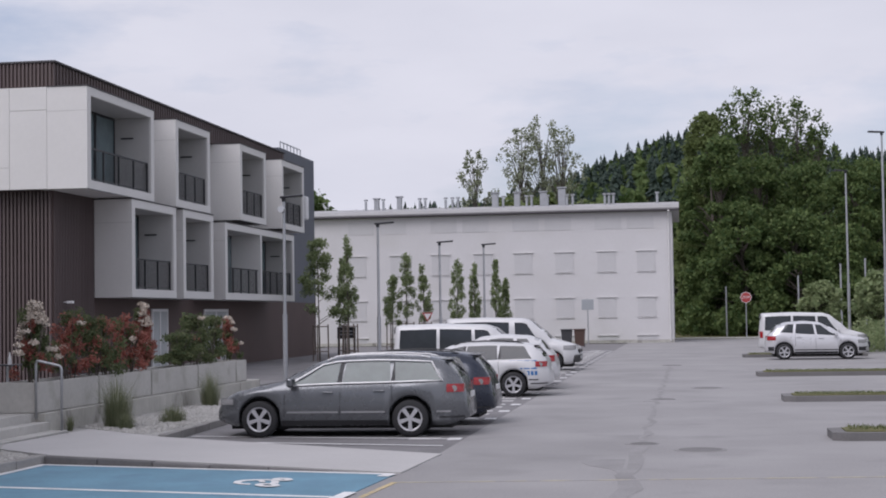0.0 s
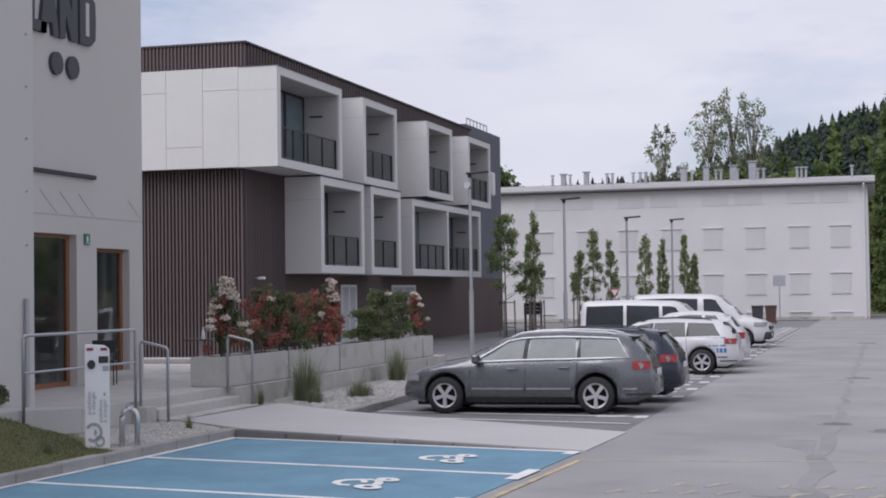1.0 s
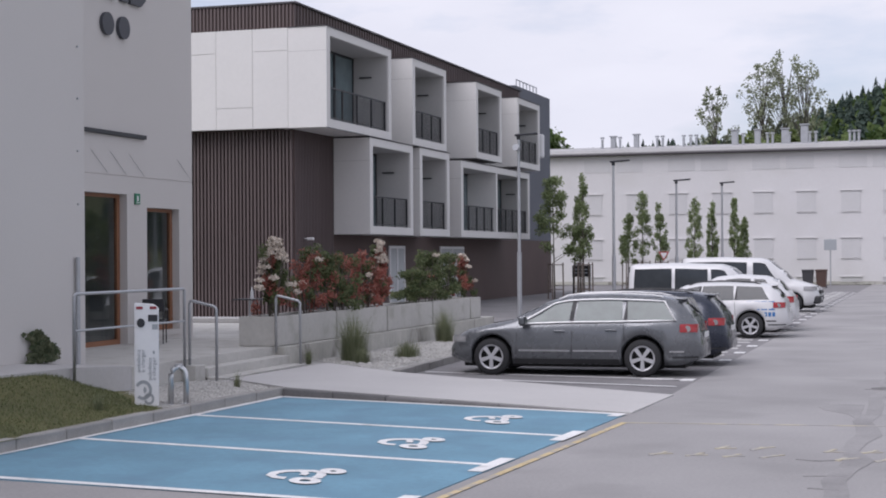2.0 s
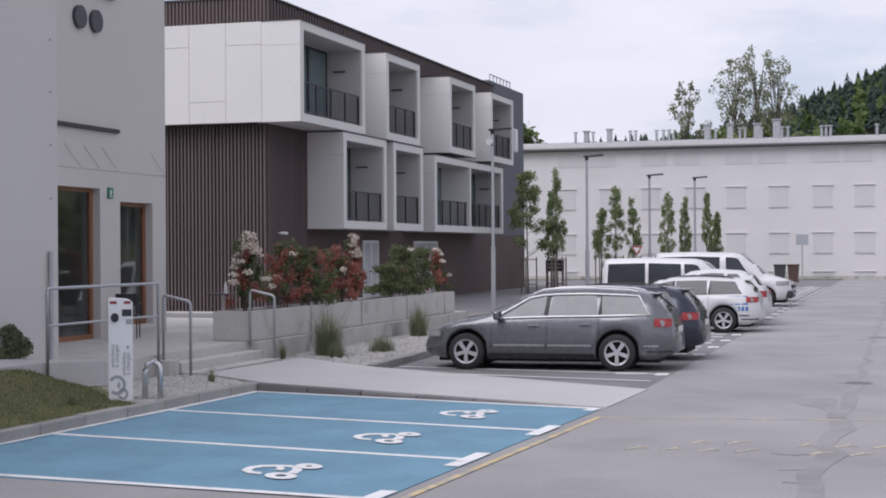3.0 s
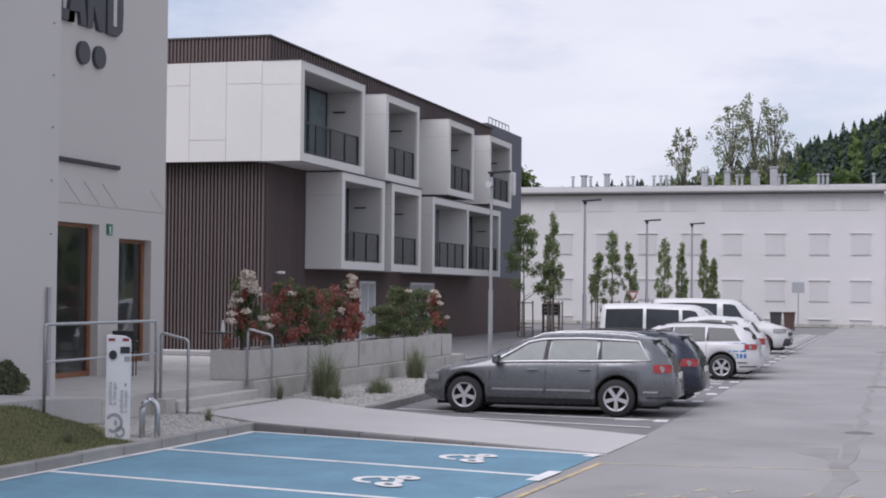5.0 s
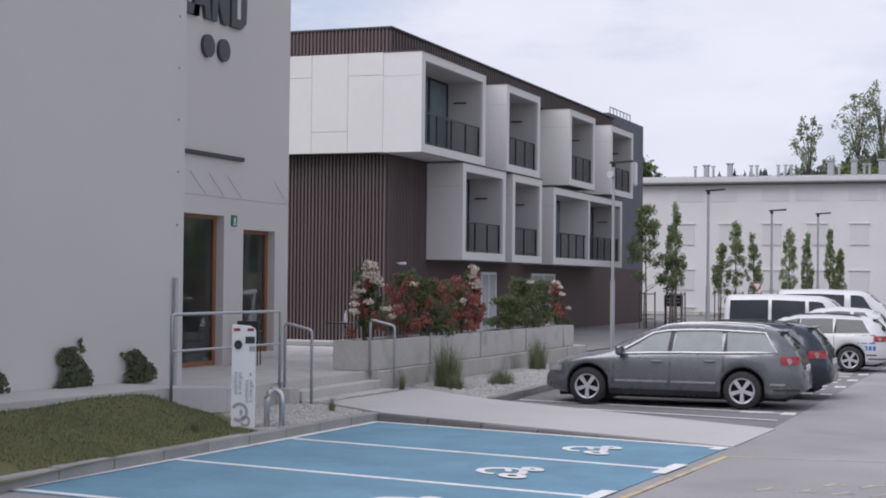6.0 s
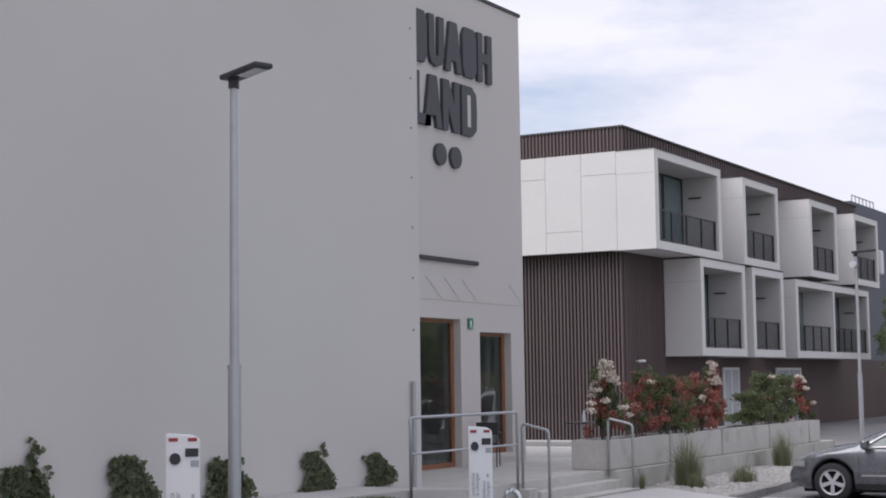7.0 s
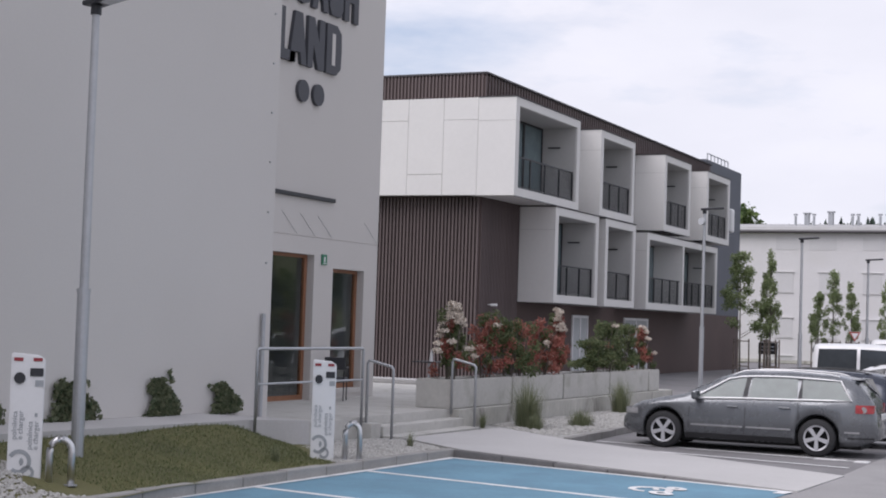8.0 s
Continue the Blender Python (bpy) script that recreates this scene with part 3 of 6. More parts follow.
part("wall", B(-31, -30.75, -20, YE - 0.252, 0, TOP), M_RENDER, hall)
part("wall", B(-30.74, XW - 0.302, -20, -19.75, 0, TOP), M_RENDER, hall)
part("roof", B(-31, XR + 0.03, -20.1, YE + 0.04, TOP + 0.002, TOP + 0.07), M_ROOFDARK, hall)
part("roof", B(XR + 0.032, XW + 0.03, -20.1, YC + 0.03, TOP + 0.002, TOP + 0.07), M_ROOFDARK, hall)
part("interior_wall", B(-20.2, -20, 21.1, 28.9, 0, 4), M_ROOM, hall, "dim inner wall behind the glass")
part("interior_floor", B(-20, XR - 0.002, 20.9, 28.95, 0.45, TZ + 0.004), M_CONC, hall)


def glazed(y0, y1, z0, z1, name):
    d = part(name, ring_x(bmesh.new(), XR - 0.24, XR - 0.16, y0, y1, z0, z1, 0.07, 0.10, 0.10, 0.07), M_WOOD, hall, "orange-brown wooden frame with tall glazing")
    p = part("pane", B(XR - 0.205, XR - 0.195, y0 + 0.07, y1 - 0.10, z0 + 0.10, z1 - 0.07), M_GLASS, d)
    p.visible_shadow = False
    return d


dd = glazed(22.4, 26.52, DZ0, DZ1, "glazed_door")
part("mullion", B(XR - 0.23, XR - 0.165, 24.4, 24.47, DZ0 + 0.1, DZ1 - 0.07), M_WOOD, dd)
part("door_handle", T(bend([(XR - 0.16, 25.0, 1.35), (XR - 0.10, 25.0, 1.35), (XR - 0.10, 25.0, 1.85), (XR - 0.16, 25.0, 1.85)], 0.03), 0.012, 8), M_CHROME, dd)
glazed(27.3, 28.66, TZ + 0.2, WZ1, "window")
part("sill", B(XR - 0.25, XR + 0.02, 27.28, 28.68, TZ + 0.1, TZ + 0.198), M_RENDER, hall)
part("awning_rail", B(XR, XR + 0.07, 24.7, 27.2, 4.41, 4.49, bevel=0.01), M_DARK, hall, "thin dark rail above the entrance")
for yy in (25.2, 25.9, 26.6, 28.6):
    part("fixing_rod", T([(XR + 0.005, yy, 4.1), (XR + 0.03, yy + 0.55, 3.70)], 0.004, 6), M_STEEL, hall)
for zz in (2.91, 3.72, 4.52, 5.31, 6.1, 6.9, 7.7):
    part("wall_hook", B(XW, XW + 0.025, 20.87, 20.895, zz, zz + 0.025), M_STEEL, hall)
part("downpipe", T([(XW + 0.05, 20.8, TZ), (XW + 0.05, 20.8, 2.12)], 0.035, 10), M_STEEL, hall)

# raised dark sign: plain slabs of its size, no lettering
sign = empty("wall_sign", "large dark grey raised sign above the entrance", "sign")


def plate(y0, z0, outline):
    """A raised plain slab of the given outline on the recessed front."""
    bm = bmesh.new()
    back = [bm.verts.new((XR + 0.002, y0 + y, z0 + z)) for y, z in outline]
    face = [bm.verts.new((XR + 0.075, y0 + y, z0 + z)) for y, z in outline]
    bm.faces.new(face)
    for i in range(len(outline)):
        j = (i + 1) % len(outline)
        bm.faces.new((back[i], back[j], face[j], face[i]))
    bmesh.ops.recalc_face_normals(bm, faces=bm.faces[:])
    part("slab", bm, M_LETTER, sign)


BAR_L = [(0, 0), (0, 1), (0.36, 1), (0.36, 0.2), (0.78, 0.2), (0.78, 0)]
TAPER = [(0, 0), (0.19, 1), (0.47, 1), (0.66, 0), (0.46, 0), (0.42, 0.22), (0.24, 0.22), (0.20, 0)]
NOTCHED = [(0, 0), (0, 1), (0.24, 1), (0.44, 0.55), (0.46, 1), (0.66, 1), (0.66, 0), (0.42, 0), (0.22, 0.45), (0.20, 0)]
ROUND_R = [(0, 0), (0, 1), (0.42, 1), (0.6, 0.86), (0.62, 0.5), (0.6, 0.14), (0.42, 0)]
ROUND_LOW = [(0.08, 0.06), (0, 0.25), (0, 1), (0.2, 1), (0.22, 0.22), (0.36, 0.22), (0.38, 1), (0.58, 1), (0.58, 0.25), (0.5, 0.06), (0.29, 0)]
ROUND_ALL = [(0.1, 0), (0, 0.16), (0, 0.84), (0.1, 1), (0.46, 1), (0.56, 0.84), (0.56, 0.16), (0.46, 0)]
PAIR = [(0, 0), (0, 1), (0.2, 1), (0.2, 0.6), (0.4, 0.6), (0.4, 1), (0.6, 1), (0.6, 0), (0.4, 0), (0.4, 0.4), (0.2, 0.4), (0.2, 0)]
for y0, z0, outline in ((24.05, 8.17, ROUND_ALL), (24.68, 8.17, ROUND_ALL), (25.32, 8.17, ROUND_LOW), (25.95, 8.17, TAPER), (26.65, 8.17, ROUND_ALL), (27.28, 8.17, PAIR),
                        (24.58, 6.98, BAR_L), (25.13, 6.98, TAPER), (25.83, 6.98, NOTCHED), (26.58, 6.98, ROUND_R)):
    plate(y0, z0, outline)
# pale slot in the rounded slab
part("slot", B(XR + 0.0755, XR + 0.079, 26.80, 26.93, 7.16, 7.80), M_RENDER, sign)
for yy in (25.74, 26.34):
    part("disc", disc(bmesh.new(), (XR + 0.002, yy, 6.48), (1, 0, 0), 0.215, 0.07, 28), M_LETTER, sign)
exit_sign = empty("exit_sign", "small green emergency exit plate above the window", "sign")
part("plate", B(XR + 0.002, XR + 0.03, 26.79, 26.99, 3.14, 3.35, bevel=0.004), M_GREEN, exit_sign)
part("pictogram", B((XR + 0.031, XR + 0.035, 26.86, 26.91, 3.20, 3.30), (XR + 0.031, XR + 0.035, 26.83, 26.96, 3.165, 3.18)), M_SIGNW, exit_sign)

# ---- apartment building ----
apt = empty("apartment_building", "three-storey brown-clad apartment block with white box balconies", "building")
XF, XB, Y0, Y1 = -17.97, -19.3, 45.94, 82.0
part("wall", B(-34, XB - 0.05, Y0 + 0.55, Y1, 0, 2.86), M_BROWN, apt, "dark brown ground-floor cladding")
part("wall", B(-34, XB - 0.052, Y0 + 0.552, Y1, 2.862, 6.30), M_BROWN, apt)
part("wall", B(-34, -20.4, Y0 + 0.3, 74.4, 6.31, 9.46), M_INNER, apt)
part("roof", B(-34, -19.12, Y0 + 0.06, 74.6, 9.5, 10.24), M_BROWN, apt, "dark brown parapet")
part("roof_cap", B(-34.05, -19.02, Y0 - 0.02, 74.61, 10.26, 10.32), M_ROOFDARK, apt)
part("end_block", B(-26, -19.35, 74.62, 81.9, 2.87, 10.6), M_SLATE, apt, "slate grey end volume")
part("end_wall", B(-26, -19.45, 78.2, 82.0, 0, 2.862), M_RENDER, apt, "pale wall under the slate volume")
for yy in (76.2, 76.9, 77.6, 78.3, 79.0, 79.7, 80.4):
    part("roof_rail_post", B(-19.75, -19.7, yy, yy + 0.05, 10.6, 11.05), M_STEEL, apt)
part("roof_rail", B(-19.75, -19.7, 76.2, 80.45, 11.05, 11.09), M_STEEL, apt)
part("wall_unit", B(-19.348, -18.95, 78.6, 79.1, 7.2, 8.45, bevel=0.1), M_SIGNW, apt, "white rounded unit on the slate wall")
part("roof_vent", B(-21.0, -20.4, 71.5, 72.4, 10.32, 10.7, bevel=0.03), M_STEEL, apt)


def side_panels():
    """White panels of the upper side wall, with joints between them."""
    xs = [-19.31, -20.55, -21.85, -23.15, -24.45, -25.75, -27.05, -28.35]
    for i, (a, b) in enumerate(zip(xs, xs[1:])):
        cut = 8.75 if i % 2 == 0 else 6.95
        for z0, z1 in ((6.26, cut - 0.006), (cut + 0.006, 9.48)):
            part("facade_panel", B(b + 0.006, a - 0.006 if i else a, Y0, Y0 + 0.05, z0, z1), M_WHITE, apt)
    part("panel_backing", B(-28.4, -19.32, Y0 + 0.052, Y0 + 0.28, 6.26, 9.48), M_SHUT, apt)


side_panels()


def balcony_box(y0, y1, z0, z1, mids=()):
    """A projecting white box: frame round an open balcony, its lining, glazing and railing."""
    t, tz0, tz1 = 0.32, 0.27, 0.27
    ob = part("balcony_box", ring_x(bmesh.new(), XB, XF, y0, y1, z0, z1, t, t, tz0, tz1), M_WHITE, apt, "white projecting balcony box")
    part("lining", ring_x(bmesh.new(), XB + 0.002, XF - 0.06, y0 + t + 0.001, y1 - t - 0.001, z0 + tz0 + 0.001, z1 - tz1 - 0.001, 0.012, 0.012, 0.012, 0.012), M_INNER, ob, "grey balcony lining")
    part("back_wall", B(XB - 0.3, XB - 0.05, y0 + 0.05, y1 - 0.05, z0, z1), M_INNER, ob)
    part("edge_strip", B((XF + 0.002, XF + 0.012, y0, y1, z0 - 0.03, z0 - 0.004),), M_DARK, ob)
    part("capping", B(XB, XF + 0.03, y0 - 0.02, y1 + 0.02, z1 + 0.003, z1 + 0.035), M_ROOFDARK, ob, "thin dark metal capping")
    # glazed door in the back of the balcony
    n = 3 if y1 - y0 > 5 else 2
    for k in range(n):
        a, c = y0 + t + (y1 - y0 - 2 * t) * k / n, y0 + t + (y1 - y0 - 2 * t) * (k + 1) / n
        dr = part("balcony_door", ring_x(bmesh.new(), XB - 0.045, XB + 0.02, a + 0.02, c - 0.02, z0 + tz0 + 0.02, z1 - tz1 - 0.02, 0.07, 0.07, 0.07, 0.07), M_DARK, ob)
        part("door_pane", B(XB - 0.03, XB - 0.01, a + 0.09, c - 0.09, z0 + tz0 + 0.09, z1 - tz1 - 0.09), M_PANE, dr)
    part("wall_lamp", B(XB + 0.25, XB + 0.7, y1 - t - 0.08, y1 - t - 0.01, z1 - tz1 - 0.75, z1 - tz1 - 0.70), M_DARK, ob)
    for m in mids:
        part("divider", B(XB, XF, m - 0.11, m + 0.11, z0 + tz0 + 0.001, z1 - tz1 - 0.001), M_WHITE, ob)
    zj = z0 + (z1 - z0) * 0.76
    part("panel_joint", B(XB + 0.01, XF - 0.001, y0 - 0.004, y0 - 0.0005, zj, zj + 0.016), M_INNER, ob)
    # railing
    xr = XF - 0.14
    rail = part("railing", B((xr - 0.025, xr + 0.025, y0 + t, y1 - t, z0 + tz0 + 1.02, z0 + tz0 + 1.07), (xr - 0.02, xr + 0.02, y0 + t, y1 - t, z0 + tz0 + 0.06, z0 + tz0 + 0.10)), M_DARK, ob, "dark metal balustrade")
    n = max(2, round((y1 - y0 - 2 * t) / 1.25))
    for k in range(n + 1):
        yy = y0 + t + 0.025 + (y1 - y0 - 2 * t - 0.05) * k / n
        part("post", B(xr - 0.027, xr + 0.027, yy - 0.025, yy + 0.025, z0 + tz0, z0 + tz0 + 1.075), M_DARK, rail)
    me, yy = None, y0 + t + 0.11
    while yy < y1 - t - 0.06:
        if me is None:
            bar = part("bar", B(xr - 0.005, xr + 0.005, -0.006, 0.006, z0 + tz0 + 0.1, z0 + tz0 + 1.02), M_DARK, rail)
            me = bar.data
        else:
            bar = new("bar", me)
            bar.parent = rail
        bar.location.y = yy
        yy += 0.11
    return ob


UP = [(45.94, 52.15), (54.5, 58.7), (62.9, 67.0), (69.75, 74.05)]
for y0, y1 in UP:
    balcony_box(y0, y1, 6.25, 9.47)
for y0, y1, z1, mids in ((49.87, 54.5, 6.19, ()), (55.3, 59.05, 6.19, ()), (60.65, 71.95, 6.02, (66.1,))):
    balcony_box(y0, y1, 2.87, z1, mids)
for y0, y1 in ((52.2, 54.45), (58.75, 62.85), (67.05, 69.7), (74.1, 74.58)):
    part("wall_infill", B(-20.35, XB - 0.003, y0, y1, 6.31, 9.48), M_WHITE, apt)
# ground-floor glazed doors
for y0, y1 in ((55.6, 57.4), (62.0, 65.4)):
    d = part("entrance_door", ring_x(bmesh.new(), XB - 0.05, XB + 0.01, y0, y1, 0.06, 2.5, 0.1, 0.1, 0.1, 0.1), M_SIGNW, apt, "white-framed glazed door")
    part("mullion", B(XB - 0.04, XB + 0.008, (y0 + y1) / 2 - 0.05, (y0 + y1) / 2 + 0.05, 0.16, 2.4), M_SIGNW, d)
    # pale sheet in place of a pane, painted as bright as the glass
    part("painted_pane", B(XB - 0.048, XB - 0.03, y0 + 0.1, y1 - 0.1, 0.1, 2.4), M_DOORPANE, d)
part("balcony_chair", B((-18.9, -18.5, 50.8, 51.2, 3.14, 3.6), (-18.9, -18.86, 50.8, 51.2, 3.6, 4.0)), M_DARK, apt)
cam_box = empty("security_camera", "small white wall-mounted security camera", "camera device")
part("body", B(-19.22, -18.98, 47.2, 47.32, 2.65, 2.74, bevel=0.03), M_SIGNW, cam_box)
part("bracket", B(-19.33, -19.15, 47.23, 47.29, 2.69, 2.72), M_SIGNW, cam_box)

# ---- old white building ----
YO = 106.5
old = empty("white_building", "long white three-storey block with closed shutters", "building")
part("wall", B(-60, -0.2, YO, YO + 14, 0, 9.0), M_OLDWHITE, old, "white painted render wall")
part("plinth", B(-60, -0.18, YO - 0.04, YO - 0.002, 0, 0.22), M_CONC_OLD, old)
bm = bmesh.new()
prof = [(YO - 0.35, 9.02), (YO - 0.4, 9.2), (YO - 0.2, 9.42), (YO + 7, 10.1), (YO + 14.6, 9.2), (YO + 14.6, 9.02)]
lo = [bm.verts.new((-60.5, y, z)) for y, z in prof]
hi = [bm.verts.new((0.3, y, z)) for y, z in prof]
for i in range(len(prof)):
    j = (i + 1) % len(prof)
    bm.faces.new((lo[i], lo[j], hi[j], hi[i]))
bm.faces.new(lo[::-1])
bm.faces.new(hi)
bmesh.ops.recalc_face_normals(bm, faces=bm.faces[:])
part("roof", bm, M_ROOF, old, "low-pitched pale grey sheet roof")
part("gutter", T([(-60.5, YO - 0.42, 9.06), (0.3, YO - 0.42, 9.06)], 0.07, 8), M_ROOFDARK, old)
part("downpipe", T(bend([(-0.42, YO - 0.6, 9.0), (-0.42, YO - 0.08, 8.5), (-0.42, YO - 0.08, 0.1)], 0.1), 0.06, 8), M_SILL, old)
cols = [-46.8, -43.9, -38.1, -35.2, -29.5, -26.6, -22.2, -19.2, -16.25, -13.25, -10.45, -7.6, -4.7, -2.0]


def shuttered(x0, x1, z0, z1, ledge=True):
    w = part("window", B((x0, x1, YO - 0.02, YO - 0.002, z0, z1),), M_SHUT, old, "closed white roller shutter")
    for k in range(5):
        zz = z0 + (z1 - z0) * (k + 0.5) / 5
        part("slat", B(x0 + 0.02, x1 - 0.02, YO - 0.025, YO - 0.021, zz - (z1 - z0) * 0.097, zz + (z1 - z0) * 0.097), M_SHUT, w)
    if ledge:
        part("head_ledge", B(x0 - 0.08, x1 + 0.08, YO - 0.09, YO - 0.003, z1 + 0.01, z1 + 0.07), M_SILL, w)
        part("sill", B(x0 - 0.04, x1 + 0.04, YO - 0.06, YO - 0.003, z0 - 0.06, z0 - 0.02), M_SILL, w)


for c in cols:
    for z0, z1 in ((4.92, 6.28), (1.8, 3.12)):
        shuttered(c - 0.62, c + 0.62, z0, z1)
    shuttered(c - 0.65, c + 0.65, 0.24, 0.5)
for c in (-41, -39, -32.3, -30.3, -21.9, -19.6, -16.0, -13.75, -10.25, -8.0, -4.55, -2.35):
    shuttered(c - 0.92, c + 0.92, 7.85, 8.7, False)
for x, h, w in ((-21.7, 0.75, 0.36), (-20.0, 0.85, 0.36), (-12.9, 0.95, 0.45), (-11.3, 0.95, 0.42), (-9.4, 0.95, 0.48), (-8.05, 1.2, 0.52)):
    st = part("chimney", B(x - w / 2, x + w / 2, 111.2, 111.2 + w, 9.6, 9.9 + h, bevel=0.03), M_STEEL, old, "sheet metal ventilation stack")
    part("chimney_cap", B((x - w / 2 - 0.08, x + w / 2 + 0.08, 111.12, 111.28 + w, 9.95 + h, 10.03 + h), (x - w / 2, x - w / 2 + 0.06, 111.2, 111.2 + w, 9.9 + h, 9.95 + h), (x + w / 2 - 0.06, x + w / 2, 111.2, 111.2 + w, 9.9 + h, 9.95 + h)), M_STEEL, st)
for x in (-22.3, -21.0, -18.3, -17.9, -16.4, -15.9, -15.5, -12.2, -10.5, -10.15, -9.0, -7.6, -7.2, -4.9, -4.6, -4.3, -1.2):
    vp = part("vent_pipe", T([(x, 110.3, 9.6), (x, 110.3, 10.45)], 0.09, 8), M_STEEL, old)
    part("cowl", T([(x, 110.3, 10.5), (x, 110.3, 10.62)], 0.15, 8), M_STEEL, vp)

# ---- brown slats of the apartment block ----


def slat_row(points, z0, z1, w, d, along):
    """Upright slats that share one mesh, at points (x, y)."""
    me = None
    for x, y in points:
        if me is None:
            ob = part("slat", B(-w / 2, w / 2, -d, 0, z0, z1) if along == "x" else B(0, d, -w / 2, w / 2, z0, z1), M_SLAT, apt)
            me = ob.data
        else:
            ob = new("slat", me)
            ob.parent = apt
        ob.location = (x, y, 0)


slat_row([(-19.42 - 0.128 * k, Y0 + 0.548) for k in range(46)], 0.08, 6.22, 0.062, 0.09, "x")
for zz in (0.5, 1.3, 2.1, 2.9, 3.7, 4.5, 5.3, 6.05):
    part("batten", B(-25.4, -19.4, Y0 + 0.515, Y0 + 0.547, zz, zz + 0.05), M_BROWN, apt)
slat_row([(-19.2 - 0.128 * k, Y0 + 0.058) for k in range(46)], 9.5, 10.258, 0.06, 0.05, "x")
slat_row([(XB - 0.048, Y0 + 0.62 + 0.13 * k) for k in range(26)], 0.08, 6.22, 0.06, 0.04, "y")
slat_row([(-19.118, Y0 + 0.1 + 0.26 * k) for k in range(109)], 9.5, 10.258, 0.10, 0.035, "y")

# ---- vehicles ----


def lerp_list(pts, u):
    for (a, za), (b, zb) in zip(pts, pts[1:]):
        if u <= b:
            t = (u - a) / (b - a)
            t = t * t * (3 - 2 * t) * 0.5 + t * 0.5
            return za + (zb - za) * t
    return pts[-1][1]


class Shell:
    """The outline of a car body: u runs from the nose to the tail."""

    def __init__(self, length, width, top, belt, axles, wheel_r, sill, roof_w):
        self.L, self.W, self.top, self.belt, self.axles, self.r, self.sill, self.rw = length, width, top, belt, axles, wheel_r, sill, roof_w

    def half(self, u):
        front, rear = max(0.0, 1 - u / 0.62), max(0.0, 1 - (self.L - u) / 0.5)
        return self.W / 2 * (1 - 0.34 * front ** 2.2 - 0.26 * rear ** 2.4)

    def bottom(self, u):
        z = self.sill + 0.10 * max(0, (0.35 - u) / 0.35) + 0.12 * max(0, (u - self.L + 0.35) / 0.35)
        for a in self.axles:
            d, rr = abs(u - a), self.r + 0.055
            if d < rr:
                z = max(z, self.r + math.sqrt(rr * rr - d * d))
        return z

    def section(self, u):
        w, zt, zb = self.half(u), lerp_list(self.top, u), self.bottom(u)
        be = min(lerp_list(self.belt, u), zt - 0.02)
        zb = min(zb, be - 0.08)
        cab = max(0.0, min(1.0, (zt - be - 0.03) / 0.35))
        wr = w * (0.86 + (self.rw - 0.86) * cab)
        mid = max(zb + 0.05, 0.62 * be)
        sh = (w * 0.945, be)
        up = (wr + (sh[0] - wr) * 0.10, be + (zt - be) * 0.90)
        return [(0, zb), (w * 0.90, zb), (w * 0.972, zb + min(0.10, (mid - zb) * 0.5)), (w, mid), (w * 0.988, be - (be - mid) * 0.25), sh,
                (sh[0] + (up[0] - sh[0]) * 0.5 + 0.02 * cab, (sh[1] + up[1]) / 2), up, (wr * 0.86, zt), (wr * 0.45, zt + 0.018 * cab), (0, zt + 0.024 * cab)]

    def side(self, u, f):
        """A point of the cabin's side: f from 0 at the belt to 1 under the roof."""
        s = self.section(u)[5:8]
        k = 0 if f < 0.5 else 1
        t = f * 2 - k
        return s[k][0] + (s[k + 1][0] - s[k][0]) * t, s[k][1] + (s[k + 1][1] - s[k][1]) * t

    def flank(self, u, z):
        """Half width of the body at a height below the belt."""
        s = self.section(u)[1:6]
        for (ya, za), (yb, zb) in zip(s, s[1:]):
            if z <= zb:
                return ya + (yb - ya) * max(0.0, (z - za) / max(zb - za, 1e-4))
        return s[-1][0]

    def hull(self):
        us = set(np.linspace(0, self.L, 44).round(4).tolist())
        for a in self.axles:
            rr = self.r + 0.055
            us |= {round(a + rr * q, 4) for q in (-1.001, -0.97, -0.88, -0.7, -0.45, -0.2, 0, 0.2, 0.45, 0.7, 0.88, 0.97, 1.001)}
        us = sorted(u for u in us if 0 <= u <= self.L)
        bm = bmesh.new()
        rings = []
        for u in us:
            h = self.section(u)
            pts = [(y, z) for y, z in h] + [(-y, z) for y, z in h[-2:0:-1]]
            rings.append([bm.verts.new((u, y, z)) for y, z in pts])
        n = len(rings[0])
        for a, b in zip(rings, rings[1:]):
            for k in range(n):
                bm.faces.new((a[k], b[k], b[(k + 1) % n], a[(k + 1) % n]))
        bm.faces.new(rings[0])
        bm.faces.new(rings[-1][::-1])
        bmesh.ops.recalc_face_normals(bm, faces=bm.faces[:])
        return bm

    def side_glass(self, lo, hi, s, f0=0.08, f1=0.93, off=0.006, n=10):
        bm = bmesh.new()
        rows = []
        for i in range(n + 1):
            t = i / n
            col = []
            for f in (f0, 0.5, f1):
                g = (f - f0) / (f1 - f0)
                u = (lo[0] + (lo[1] - lo[0]) * t) * (1 - g) + (hi[0] + (hi[1] - hi[0]) * t) * g
                y, z = self.side(u, f)
                col.append(bm.verts.new((u, s * (y + off), z)))
            rows.append(col)
        for a, b in zip(rows, rows[1:]):
            for k in range(2):
                bm.faces.new((a[k], b[k], b[k + 1], a[k + 1]) if s < 0 else (a[k + 1], b[k + 1], b[k], a[k]))
        return bm

    def glass_outline(self, lo, hi, s, f0=0.06, f1=0.95, n=8):
        pts = []
        for f, (a, b) in ((f0, lo), (f1, hi[::-1])):
            for i in range(n + 1):
                u = a + (b - a) * i / n
                y, z = self.side(u, f)
                pts.append((u, s * (y + 0.024), z))
        return pts + [pts[0]]

